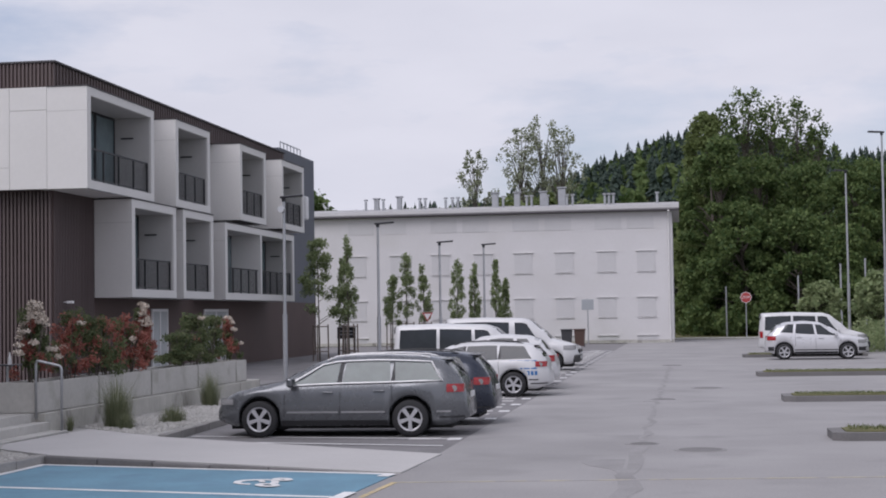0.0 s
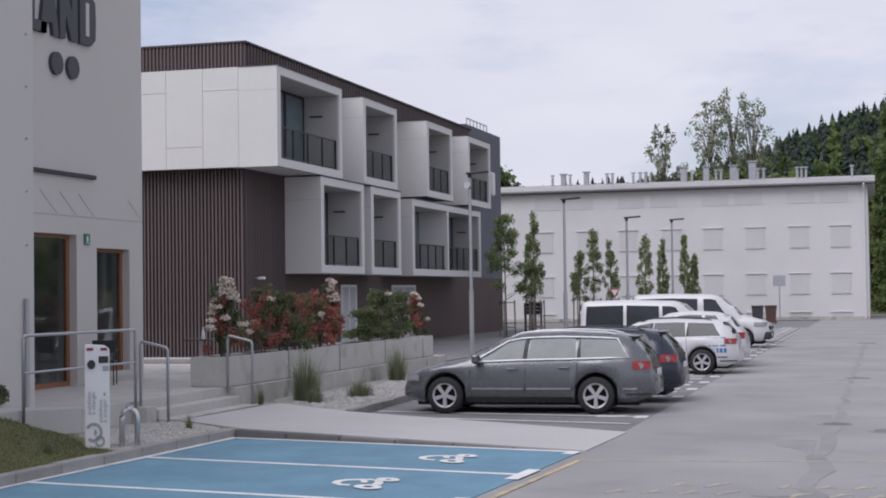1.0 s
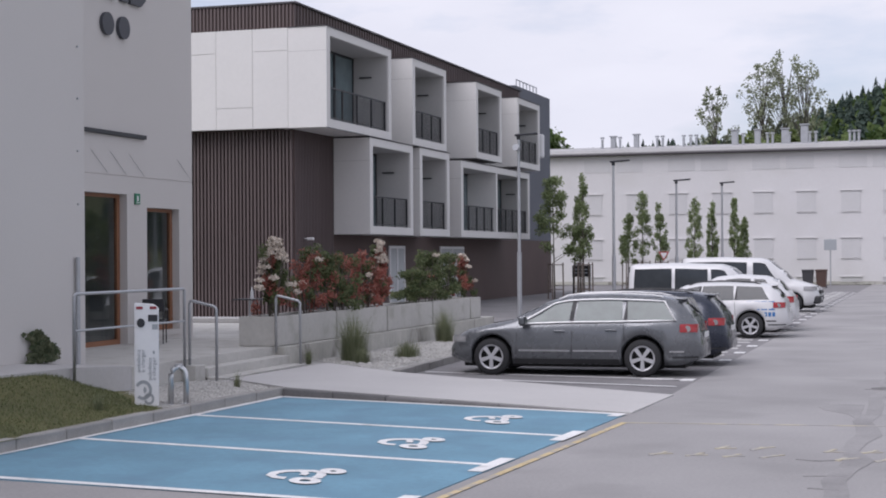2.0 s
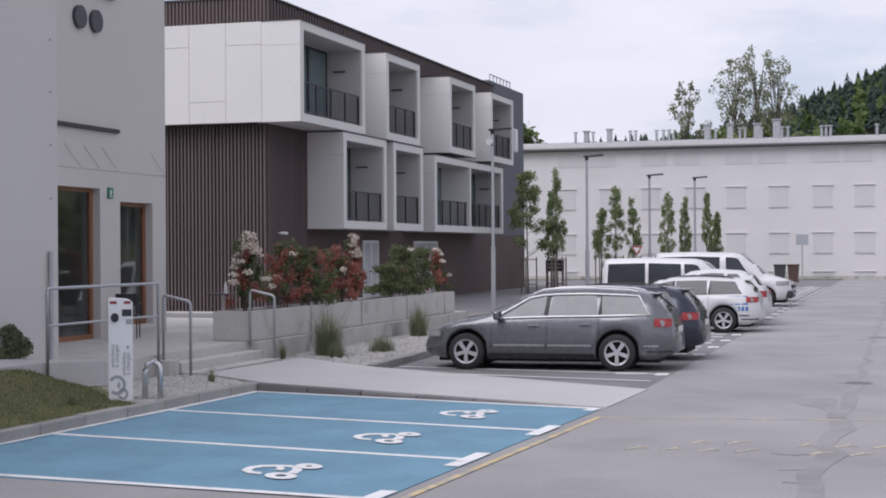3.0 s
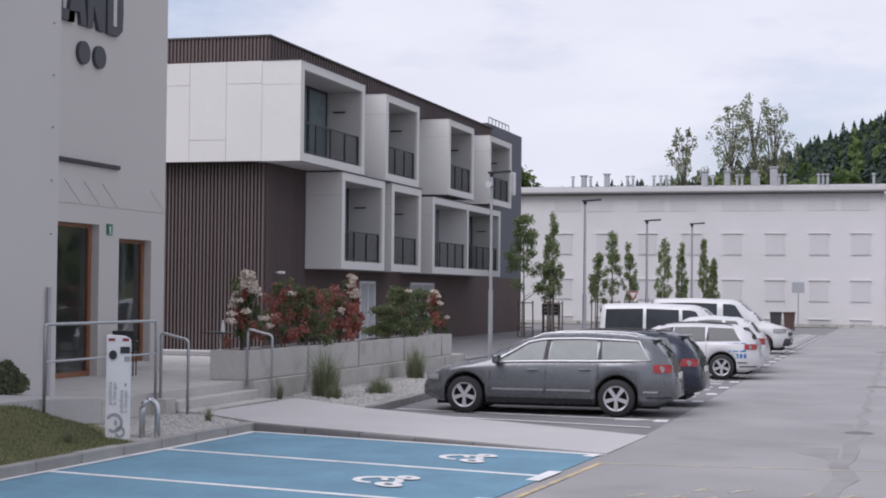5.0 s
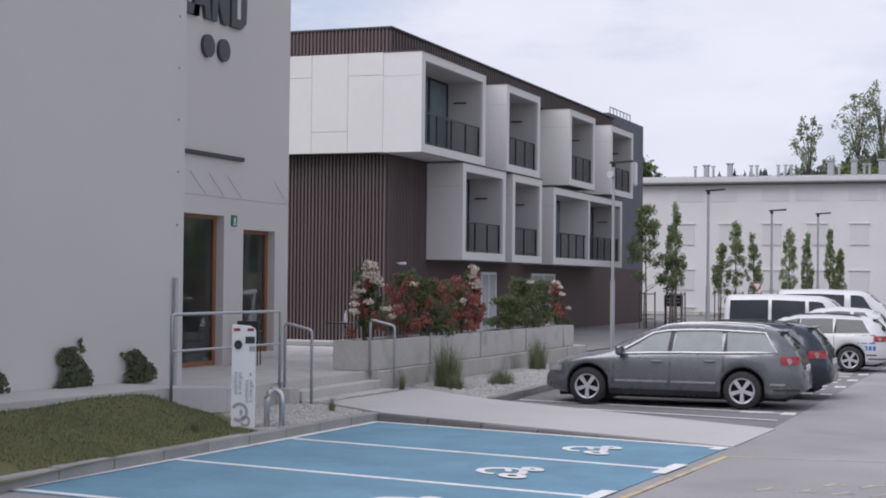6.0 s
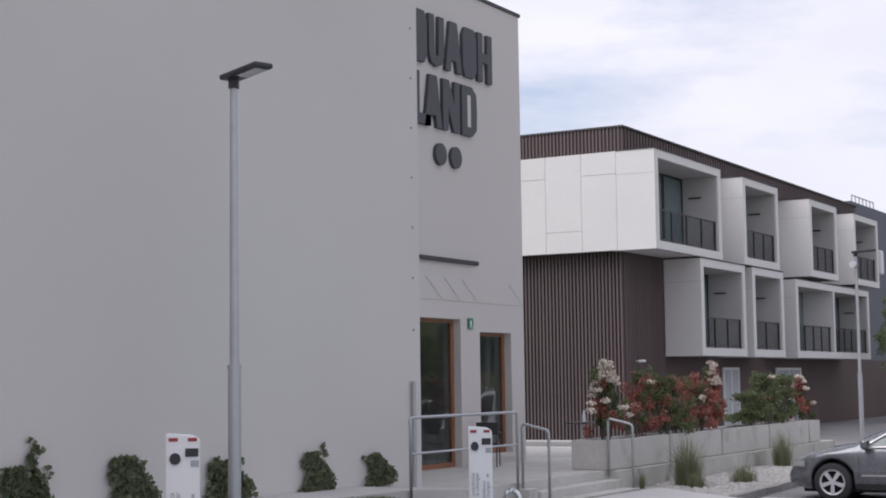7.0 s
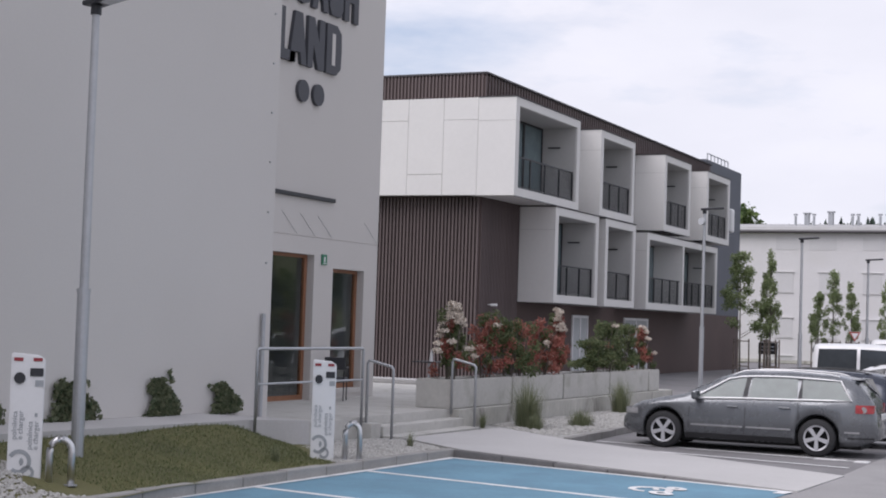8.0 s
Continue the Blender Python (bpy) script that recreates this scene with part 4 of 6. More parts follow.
    def screen(self, u0, u1, k=0.84, n=6, wrap=True):
        bm = bmesh.new()
        rows = []
        for i in range(n + 1):
            u = u0 + (u1 - u0) * i / n
            s = self.section(u)
            w, z = s[8][0], s[8][1]
            edge = s[7]
            rows.append([bm.verts.new((u, y, zz + 0.010)) for y, zz in (((-edge[0] * 0.97, edge[1]), (-w * k, z)) if wrap else ((-w * 0.9, z), (-w * 0.5, z + 0.002))) + ((0, s[10][1]),) + (((w * k, z), (edge[0] * 0.97, edge[1])) if wrap else ((w * 0.5, z + 0.002), (w * 0.9, z)))])
        for a, b in zip(rows, rows[1:]):
            for j in range(4):
                bm.faces.new((a[j], b[j], b[j + 1], a[j + 1]))
        bmesh.ops.recalc_face_normals(bm, faces=bm.faces[:])
        return bm

    def seam(self, u, z0, z1, s, w=0.010, slant=0.0):
        bm = bmesh.new()
        rows = []
        for i in range(6):
            z = z0 + (z1 - z0) * i / 5
            uu = u + slant * i / 5
            y = self.flank(uu, z) + 0.003
            rows.append((bm.verts.new((uu - w / 2, s * y, z)), bm.verts.new((uu + w / 2, s * y, z))))
        for a, b in zip(rows, rows[1:]):
            bm.faces.new((a[0], a[1], b[1], b[0]))
        return bm

    def moulding(self, u0, u1, z0, z1, s, out=0.008, n=10):
        bm = bmesh.new()
        rows = []
        for i in range(n + 1):
            u = u0 + (u1 - u0) * i / n
            rows.append([bm.verts.new((u, s * (self.flank(u, z) + o), z)) for z, o in ((z0, -0.002), (z0, out), (z1, out), (z1, -0.002))])
        for a, b in zip(rows, rows[1:]):
            for k in range(3):
                bm.faces.new((a[k], b[k], b[k + 1], a[k + 1]))
        bm.faces.new(rows[0])
        bm.faces.new(rows[-1][::-1])
        bmesh.ops.recalc_face_normals(bm, faces=bm.faces[:])
        return bm


def tyre_bm(r, w):
    bm = bmesh.new()
    prof = [(r * 0.66, -w / 2), (r * 0.93, -w / 2), (r, -w * 0.36), (r, w * 0.36), (r * 0.93, w / 2), (r * 0.66, w / 2)]
    rings = [[bm.verts.new((q * math.cos(a), y, q * math.sin(a))) for q, y in prof] for a in [2 * math.pi * k / 32 for k in range(32)]]
    for k in range(32):
        a, b = rings[k], rings[(k + 1) % 32]
        for i in range(5):
            bm.faces.new((a[i], a[i + 1], b[i + 1], b[i]))
    bmesh.ops.recalc_face_normals(bm, faces=bm.faces[:])
    return bm


def rim_bm(r, spokes, wide):
    """Outer ring, hub and spokes, facing -y."""
    bm = bmesh.new()
    seg = 32
    for r0, r1, y0, y1 in ((r * 0.86, r, -0.012, -0.03), (0.0, r * 0.2, -0.035, -0.03)):
        for k in range(seg):
            a, b = 2 * math.pi * k / seg, 2 * math.pi * (k + 1) / seg
            q = [(r0, a, y0), (r1, a, y1), (r1, b, y1), (r0, b, y0)] if r0 else [(r1, a, y1), (r1, b, y1), (0, 0, y0)]
            bm.faces.new([bm.verts.new((rr * math.cos(t), y, rr * math.sin(t))) for rr, t, y in q])
    for k in range(spokes):
        a = 2 * math.pi * k / spokes - math.pi / 2
        c, s = math.cos(a), math.sin(a)
        h0, h1 = r * wide * 0.7, r * wide
        q = [(r * 0.12, -h0), (r * 0.9, -h1), (r * 0.9, h1), (r * 0.12, h0)]
        fr = [bm.verts.new((x * c - t * s, -0.032, x * s + t * c)) for x, t in q]
        bk = [bm.verts.new((x * c - t * s, 0.0, x * s + t * c)) for x, t in q]
        bm.faces.new(fr)
        for i in range(4):
            bm.faces.new((fr[i], fr[(i + 1) % 4], bk[(i + 1) % 4], bk[i]))
    bmesh.ops.recalc_face_normals(bm, faces=bm.faces[:])
    return bm


def wheels(ob, sh, spokes=5, wide=0.2, rim_mat=M_RIM):
    tyre = rim = back = None
    for u in sh.axles:
        for s in (-1, 1):
            y = s * (sh.half(u) - 0.115)
            if tyre is None:
                w = part("wheel", tyre_bm(sh.r, 0.21), M_TYRE, ob, smooth=True)
                rim_o = part("rim", rim_bm(sh.r * 0.68, spokes, wide), rim_mat, w, "silver alloy rim")
                bk_o = part("brake_disc", disc(bmesh.new(), (0, -0.03, 0), (0, 1, 0), sh.r * 0.66, 0.06, 24), M_WELL, w)
                rim_o.location.y = -0.085
                tyre, rim, back = w.data, rim_o.data, bk_o.data
            else:
                w = new("wheel", tyre)
                w.parent = ob
                rim_o, bk_o = new("rim", rim), new("brake_disc", back)
                rim_o.parent = bk_o.parent = w
                rim_o["label"] = "silver alloy rim"
                rim_o.location.y = -0.085
            w.location = (u, y, sh.r)
            if s > 0:
                w.rotation_euler = (0, 0, math.pi)
        part("wheel_arch_liner", B(u - sh.r - 0.03, u + sh.r + 0.03, -sh.half(u) + 0.26, sh.half(u) - 0.26, 0.22, sh.r * 2 + 0.02), M_WELL, ob)


def lamp_patch(ob, name, sh, u0, u1, z0, z1, material, wrap=0.35, label=""):
    """A lamp unit at a corner: a patch on the flank that wraps round the end, on both sides."""
    for s in (-1, 1):
        bm = bmesh.new()
        rows = []
        for i in range(7):
            u = u0 + (u1 - u0) * i / 6
            rows.append([bm.verts.new((u, s * (sh.flank(u, z0 + (z1 - z0) * k / 3) + 0.012), z0 + (z1 - z0) * k / 3)) for k in range(4)])
        endx = u1 + (0.012 if u1 > u0 else -0.012)
        rows.append([bm.verts.new((endx, s * (sh.flank(u1, z0) - wrap * 0.3), z0 + (z1 - z0) * k / 3)) for k in range(4)])
        rows.append([bm.verts.new((endx, s * (sh.flank(u1, z0) - wrap), z0 + (z1 - z0) * k / 3)) for k in range(4)])
        for a, b in zip(rows, rows[1:]):
            for k in range(3):
                bm.faces.new((a[k], b[k], b[k + 1], a[k + 1]))
        bmesh.ops.recalc_face_normals(bm, faces=bm.faces[:])
        part(name, bm, material, ob, label)


def finish_car(ob, sh, paint_mat, glass, screens, doors, handles, rails=False, chrome=False, trim_low=True, mould=None, mirror_u=1.55, plate_u=None, spokes=5, wide=0.17):
    part("body", sh.hull(), paint_mat, ob, smooth=True)
    wheels(ob, sh, spokes, wide)
    for s in (-1, 1):
        for lo, hi in glass:
            part("side_window", sh.side_glass(lo, hi, s), M_PALEWINDOW if chrome else M_CARGLASS, ob, smooth=True)
        if chrome:
            part("window_trim", T(sh.glass_outline((glass[0][0][0] - 0.03, glass[-1][0][1] + 0.03), (glass[0][1][0] - 0.03, glass[-1][1][1] + 0.02), s), 0.017, 6), M_BRIGHT, ob, "chrome window surround")
        for u, z0, z1, sl in doors:
            part("door_seam", sh.seam(u, z0, z1, s, 0.010, sl), M_WELL, ob)
        for u, z in handles:
            part("door_handle", B(u - 0.10, u + 0.10, min(s * sh.flank(u, z) - 0.004, s * (sh.flank(u, z) + 0.03)), max(s * sh.flank(u, z) + 0.004, s * (sh.flank(u, z) + 0.03)), z - 0.016, z + 0.016, bevel=0.008), paint_mat, ob)
        if mould:
            for u0, u1 in mould[0]:
                part("side_moulding", sh.moulding(u0, u1, mould[1], mould[1] + 0.028, s), M_CHROME if chrome else M_TRIM, ob)
        if rails:
            us = np.linspace(rails[0], rails[1], 12)
            pts = [(u, s * sh.section(u)[8][0] * 0.99, sh.section(u)[8][1] + (0.03 if 0 < i < 11 else 0.0)) for i, u in enumerate(us)]
            part("roof_rail", T(pts, 0.015, 6), M_BRIGHT if chrome else M_TRIM, ob)
        y = sh.half(mirror_u)
        mz = lerp_list(sh.belt, mirror_u) + 0.07
        mir = part("wing_mirror", B(mirror_u - 0.06, mirror_u + 0.06, s * (y + 0.10) - 0.11, s * (y + 0.10) + 0.11, mz - 0.07, mz + 0.08, bevel=0.035), paint_mat, ob)
        part("mirror_glass", B(mirror_u + 0.061, mirror_u + 0.065, s * (y + 0.10) - 0.085, s * (y + 0.10) + 0.085, mz - 0.05, mz + 0.06), M_CARGLASS, mir)
    for i, (a, b) in enumerate(screens):
        part("windscreen" if i == 0 else "rear_window", sh.screen(a, b), M_SCREEN if i == 0 else M_CARGLASS, ob, smooth=True)
    if trim_low:
        for s in (-1, 1):
            part("sill_trim", sh.moulding(sh.axles[0] + sh.r + 0.08, sh.axles[1] - sh.r - 0.08, sh.sill + 0.01, sh.sill + 0.10, s, 0.006), M_TRIM, ob)
    part("underbody", B(0.25, sh.L - 0.3, -sh.W / 2 + 0.3, sh.W / 2 - 0.3, 0.14, sh.sill + 0.06), M_WELL, ob)


WAGON_TOP = [(0, .52), (.04, .62), (.15, .71), (.42, .82), (.82, .91), (1.14, .965), (1.5, 1.15), (1.88, 1.325), (2.3, 1.405), (2.95, 1.42), (3.8, 1.385), (4.15, 1.325), (4.32, 1.13), (4.44, .97), (4.50, .9), (4.54, .62)]
WAGON_BELT = [(0, .48), (.04, .57), (.15, .66), (.42, .76), (.82, .85), (1.14, .90), (2.8, .93), (4.18, .965), (4.38, .90), (4.48, .83), (4.54, .55)]


def wagon(name, label, paint_mat, chrome, place, turn, scale=1.0, rear_axle=3.53):
    ob = empty(name, label, "car", "", place)
    sh = Shell(4.54, 1.82, WAGON_TOP, WAGON_BELT, (.82, rear_axle), .325, .20, .70)
    glass = [((1.36, 2.22), (1.98, 2.28)), ((2.32, 3.18), (2.38, 3.16)), ((3.27, 4.08), (3.25, 3.88))]
    finish_car(ob, sh, paint_mat, glass, ((1.22, 1.84), (4.12, 4.40)), ((1.27, .28, .87, 0.02), (2.27, .28, .91, 0.02), (3.22, .55, .92, -0.02)), ((2.06, .79), (2.98, .81)), rails=(2.0, 3.85), chrome=chrome,
               mould=(((1.32, 2.24), (2.30, 3.08), (4.0, 4.25)), .43), mirror_u=1.42)
    for s in (-1, 1):
        for u0, u1 in ((2.23, 2.31), (3.19, 3.26)):
            part("pillar", sh.side_glass((u0, u1), (u0 + 0.05, u1 + 0.04), s, off=0.004, n=2), M_TRIM, ob)
    lamp_patch(ob, "tail_light", sh, 4.18, 4.46, .78, .92, M_RED, .20, "red tail light")
    for s in (-1, 1):
        u = 4.31
        part("reverse_lamp", disc(bmesh.new(), (u, s * (sh.flank(u, .84) + 0.004), .84), (0, s, 0), .055, .014, 16), M_LENS, ob, "round clear reversing lamp")
    lamp_patch(ob, "headlight", sh, .34, .05, .58, .68, M_LENS, .3, "clear headlight")
    part("number_plate", B(4.53, 4.555, -.26, .26, .66, .76, bevel=0.004), M_PLATE, ob)
    part("rear_bumper", sh.moulding(4.05, 4.48, .33, .36, -1, .006), M_TRIM, ob)
    part("grille", B(-.012, .03, -.35, .35, .36, .50, bevel=0.008), M_TRIM, ob)
    part("spoiler", B(4.02, 4.24, -.52, .52, 1.335, 1.355, bevel=0.009), paint_mat, ob)
    part("wiper", T([(4.26, 0.0, 1.235), (4.37, .3, 1.10)], .012, 6), M_TRIM, ob)
    ob.rotation_euler = (0, 0, radians(turn))
    ob.scale = (scale, scale, scale)
    return ob, sh


P_GREY = paint("grey_metallic_paint", (0.145, 0.152, 0.163), 0.27, 0.5)
P_BLUE = paint("dark_blue_metallic_paint", (0.022, 0.028, 0.046), 0.27)
P_WHITE = paint("white_car_paint", (0.58, 0.58, 0.59), 0.35, 0.0)
P_SILVER = paint("silver_metallic_paint", (0.60, 0.60, 0.62), 0.3, 0.3)

wagon("estate_car", "grey metallic estate car with chrome trim parked in a bay", P_GREY, True, (-7.86, 27.22, 0), 1.5, 0.985)
wagon("estate_car", "dark blue estate car parked beside the grey one", P_BLUE, False, (-7.72, 29.95, 0), 0, 0.985)
wcar, wsh = wagon("estate_car", "white estate car with blue writing on its side", P_WHITE, False, (-7.42, 39.9, 0), 0, 0.97, 3.6)
for s in (-1, 1):
    for k in range(4):
        u = 3.50 + 0.19 * k
        part("livery_bar", wsh.moulding(u, u + 0.15, 0.72, 0.95, s, 0.004, 3), M_BLUEPRINT, wcar, "blue livery bar")
    for k in range(4):
        u = 3.86 + 0.10 * k
        part("livery_bar", wsh.moulding(u, u + 0.07, 0.56, 0.67, s, 0.004, 2), M_BLUEPRINT, wcar, "blue livery bar")

VAN_TOP = [(0, .6), (.08, .82), (.3, .98), (.95, 1.14), (1.35, 1.5), (1.8, 1.84), (2.1, 1.92), (3.5, 1.96), (4.85, 1.93), (4.95, 1.85), (5.0, .7)]
VAN_BELT = [(0, .55), (.08, .76), (.3, .92), (.95, 1.0), (1.6, 1.05), (4.8, 1.08), (4.95, 1.1), (5.0, .62)]


def van(name, label, place, turn, scale, glass, paint_mat=P_WHITE):
    ob = empty(name, label, "van", "", place)
    sh = Shell(5.0, 1.92, VAN_TOP, VAN_BELT, (.93, 4.02), .33, .24, .84)
    finish_car(ob, sh, paint_mat, glass, ((1.0, 1.78), (4.90, 4.96)), ((1.28, .35, 1.02, 0.0), (2.36, .35, 1.1, 0.02), (3.5, .45, 1.1, 0)), ((2.2, .98), (2.55, .98)), mirror_u=1.45, spokes=7, wide=0.14, mould=(((1.35, 3.55),), .52))
    lamp_patch(ob, "headlight", sh, .55, .12, .76, .92, M_LENS, .25, "clear headlight")
    lamp_patch(ob, "tail_light", sh, 4.84, 4.97, .8, 1.1, M_RED, .12, "red tail light")
    part("front_bumper", B(-.03, .3, -.8, .8, .30, .58, bevel=0.06), M_TRIM, ob, "black plastic bumper")
    part("grille", B(-.015, .05, -.42, .42, .64, .78, bevel=0.01), M_TRIM, ob)
    part("number_plate", B(-.04, -.031, -.26, .26, .42, .52), M_PLATE, ob)
    ob.rotation_euler = (0, 0, radians(turn))
    ob.scale = (scale, scale, scale)
    return ob


G_BUS = [((1.45, 2.3), (1.92, 2.34)), ((2.42, 3.45), (2.44, 3.45)), ((3.55, 4.75), (3.55, 4.72))]
G_VAN = [((1.42, 2.32), (1.90, 2.34)), ((2.55, 4.7), (2.55, 4.7))]
van("minibus", "white minibus with dark side windows parked nose out", (-3.5, 45.6, 0), 180, 0.93, G_BUS)
van("panel_van", "white van with a dark window band parked nose out", (-3.42, 57.4, 0), 180, 1.0, G_VAN)

SUV_TOP = [(0, .62), (.06, .78), (.25, .9), (1.0, 1.03), (1.6, 1.36), (2.0, 1.54), (2.6, 1.6), (3.3, 1.56), (3.7, 1.45), (4.0, 1.12), (4.12, 1.0), (4.2, .7)]
SUV_BELT = [(0, .58), (.06, .73), (.25, .85), (1.0, .97), (2.4, 1.02), (3.6, 1.12), (3.9, 1.05), (4.12, .92), (4.2, .64)]


def suv(name, label, place, turn, paint_mat, scale=1.0):
    ob = empty(name, label, "car", "", place)
    sh = Shell(4.2, 1.8, SUV_TOP, SUV_BELT, (.86, 3.46), .34, .24, .70)
    finish_car(ob, sh, paint_mat, [((1.25, 2.1), (1.95, 2.18)), ((2.2, 3.0), (2.26, 2.95)), ((3.1, 3.62), (3.05, 3.35))], ((1.08, 1.9), (3.55, 3.98)), ((1.15, .35, .98, 0), (2.15, .35, 1.0, 0.02), (3.0, .55, 1.05, 0)), ((1.95, .9), (2.85, .95)), mirror_u=1.35, mould=(((1.3, 3.0),), .40))
    lamp_patch(ob, "headlight", sh, .45, .08, .68, .82, M_LENS, .3)
    lamp_patch(ob, "tail_light", sh, 3.8, 4.14, .82, 1.0, M_RED, .2, "red tail light")
    for s in (-1, 1):
        part("lower_cladding", sh.moulding(1.28, 3.04, .25, .43, s, .012), M_TRIM, ob, "black plastic lower cladding")
        part("lower_cladding", sh.moulding(3.88, 4.12, .38, .55, s, .012, 4), M_TRIM, ob, "black plastic lower cladding")
        part("lower_cladding", sh.moulding(.06, .44, .36, .52, s, .012, 4), M_TRIM, ob, "black plastic lower cladding")
    part("front_bumper", B(-.012, .3, -.55, .55, .28, .48, bevel=0.05), M_TRIM, ob)
    part("grille", B(-.012, .03, -.35, .35, .58, .7, bevel=0.008), M_TRIM, ob)
    ob.rotation_euler = (0, 0, radians(turn))
    ob.scale = (scale, scale, scale)
    return ob


suv("compact_suv", "white compact car parked beside the white estate", (-7.1, 43.2, 0), 0, P_WHITE, 0.95)
suv("compact_suv", "white compact car parked beyond the van", (-3.7, 62.6, 0), 180, P_WHITE, 0.93)
suv("compact_suv", "silver compact SUV with dark lower trim parked by an island", (8.0, 67.0, 0), 180, P_SILVER)
van("panel_van", "white van parked behind the silver SUV", (8.9, 74.5, 0), 180, 1.0, G_BUS)

# ---- street furniture ----


def street_lamp(x, y, h, label, arm=(1, 0), base=0.0, fixture=False):
    ob = empty("street_lamp", label, "street lamp", "street lamps", (x, y, base))
    part("lower_pole", T([(0, 0, 0), (0, 0, h * 0.36)], 0.075, 14), M_STEEL, ob)
    part("collar", T([(0, 0, h * 0.36), (0, 0, h * 0.36 + 0.05)], 0.082, 14), M_STEEL, ob)
    part("upper_pole", T([(0, 0, h * 0.36 + 0.05), (0, 0, h - 0.02)], 0.055, 12, 0.045), M_STEEL, ob)
    ax, ay = arm
    head = part("lamp_head", B(-0.12, 0.62, -0.13, 0.13, -0.03, 0.035, bevel=0.02), M_DARK, ob, "flat dark lamp head")
    head.matrix_basis = pose(0, 0, h, 0, -4, math.degrees(math.atan2(ay, ax)))
    part("lens", B(0.16, 0.56, -0.09, 0.09, -0.038, -0.031), M_LENS, head)
    part("clamp", T([(0, 0, h - 0.14), (0, 0, h - 0.02)], 0.065, 12), M_DARK, ob)
    if fixture:
        sp = part("spotlight", T([(0, -0.10, h - 0.42), (-0.02, -0.32, h - 0.40)], 0.09, 12, 0.11), M_STEEL, ob)
        part("spot_bracket", B(-0.02, 0.02, -0.14, 0.02, h - 0.46, h - 0.42), M_DARK, sp)
    return ob


street_lamp(-10.65, 14.58, 5.38, "galvanised street lamp with flat head on the lawn", (0.95, -0.31), 0.35)
street_lamp(-12.2, 48.0, 5.95, "galvanised street lamp with spotlight near the apartment block", (0.98, 0.2), 0.0, True)
street_lamp(-11.0, 57.4, 5.6, "galvanised street lamp at the parking bays", (1, 0.1))
street_lamp(-10.3, 68.0, 5.35, "galvanised street lamp at the parking bays", (1, 0.1))
street_lamp(-9.42, 76.7, 5.6, "galvanised street lamp at the parking bays", (1, 0.1))
street_lamp(9.3, 86.0, 9.6, "tall galvanised street lamp behind the parked SUV", (-1, 0.0))
street_lamp(9.6, 73.0, 10.2, "tall galvanised street lamp behind the hedge", (-1, 0.0))


def charger(x, y, z, turn, label, slim=0.86):
    ob = empty("charging_post", label, "charging station", "charging posts", (x, y, z))
    bm = bmesh.new()
    prof = [(-0.19, 0), (0.18, 0), (0.18, 1.34), (0.10, 1.39), (-0.19, 1.41)]
    a = [bm.verts.new((px, -0.13, pz)) for px, pz in prof]
    b = [bm.verts.new((px, 0.13, pz)) for px, pz in prof]
    bm.faces.new(a)
    bm.faces.new(b[::-1])
    for i in range(5):
        bm.faces.new((a[i], b[i], b[(i + 1) % 5], a[(i + 1) % 5]))
    bmesh.ops.recalc_face_normals(bm, faces=bm.faces[:])
    bmesh.ops.bevel(bm, geom=bm.edges[:], offset=0.012, segments=2, affect="EDGES")
    part("housing", bm, M_SIGNW, ob, "white charging post housing")
    f = -0.1335
    part("socket", disc(bmesh.new(), (-0.09, f + 0.004, 1.14), (0, -1, 0), 0.062, 0.02, 20), M_DARK, ob, "round dark socket")
    part("display", B(0.02, 0.165, f - 0.012, f + 0.002, 1.16, 1.25, bevel=0.006), M_DARK, ob)
    for x0 in (-0.17, 0.04):
        part("label_patch", B(x0 + 0.01, x0 + 0.11, f - 0.004, f + 0.001, 1.325, 1.362), M_LABEL, ob, "small red label")
    part("data_patch", B(0.09, 0.12, f - 0.003, f + 0.001, 0.72, 0.76), M_GREYPRINT, ob)
    part("data_patch", B(0.08, 0.17, f - 0.003, f + 0.001, 1.05, 1.12), M_GREYPRINT, ob)
    for word, x0, z0 in (("polnilnica", -0.10, 0.47), ("e charger", -0.035, 0.47), ("polnilnica", 0.07, 0.36), ("e charger", 0.135, 0.36)):
        cv = bpy.data.curves.new("printed_word", "FONT")
        cv.body, cv.size, cv.extrude = word, 0.082, 0.0015
        cv.materials.append(M_GREYPRINT)
        tx = new("printed_word", cv)
        tx.parent = ob
        tx.matrix_basis = pose(x0, f - 0.002, z0, 90, -90, 0)
    for cx, cz, r0, r1, a0, a1 in ((-0.06, 0.23, 0.09, 0.135, -2.3, 2.6), (-0.06, 0.23, 0.0, 0.05, -1.2, 1.2), (0.03, 0.11, 0.045, 0.08, -2.8, 2.8)):
        bm = bmesh.new()
        for k in range(14):
            t0, t1 = a0 + (a1 - a0) * k / 14, a0 + (a1 - a0) * (k + 1) / 14
            bm.faces.new([bm.verts.new((cx + q * math.cos(t), f - 0.003, cz + q * math.sin(t))) for q, t in ((max(r0, 0.004), t0), (r1, t0), (r1, t1), (max(r0, 0.004), t1))])
        part("print_arc", bm, M_GREYPRINT, ob)
    ob.rotation_euler = (0, 0, radians(turn))
    ob.scale = (slim, slim, 0.985)
    return ob


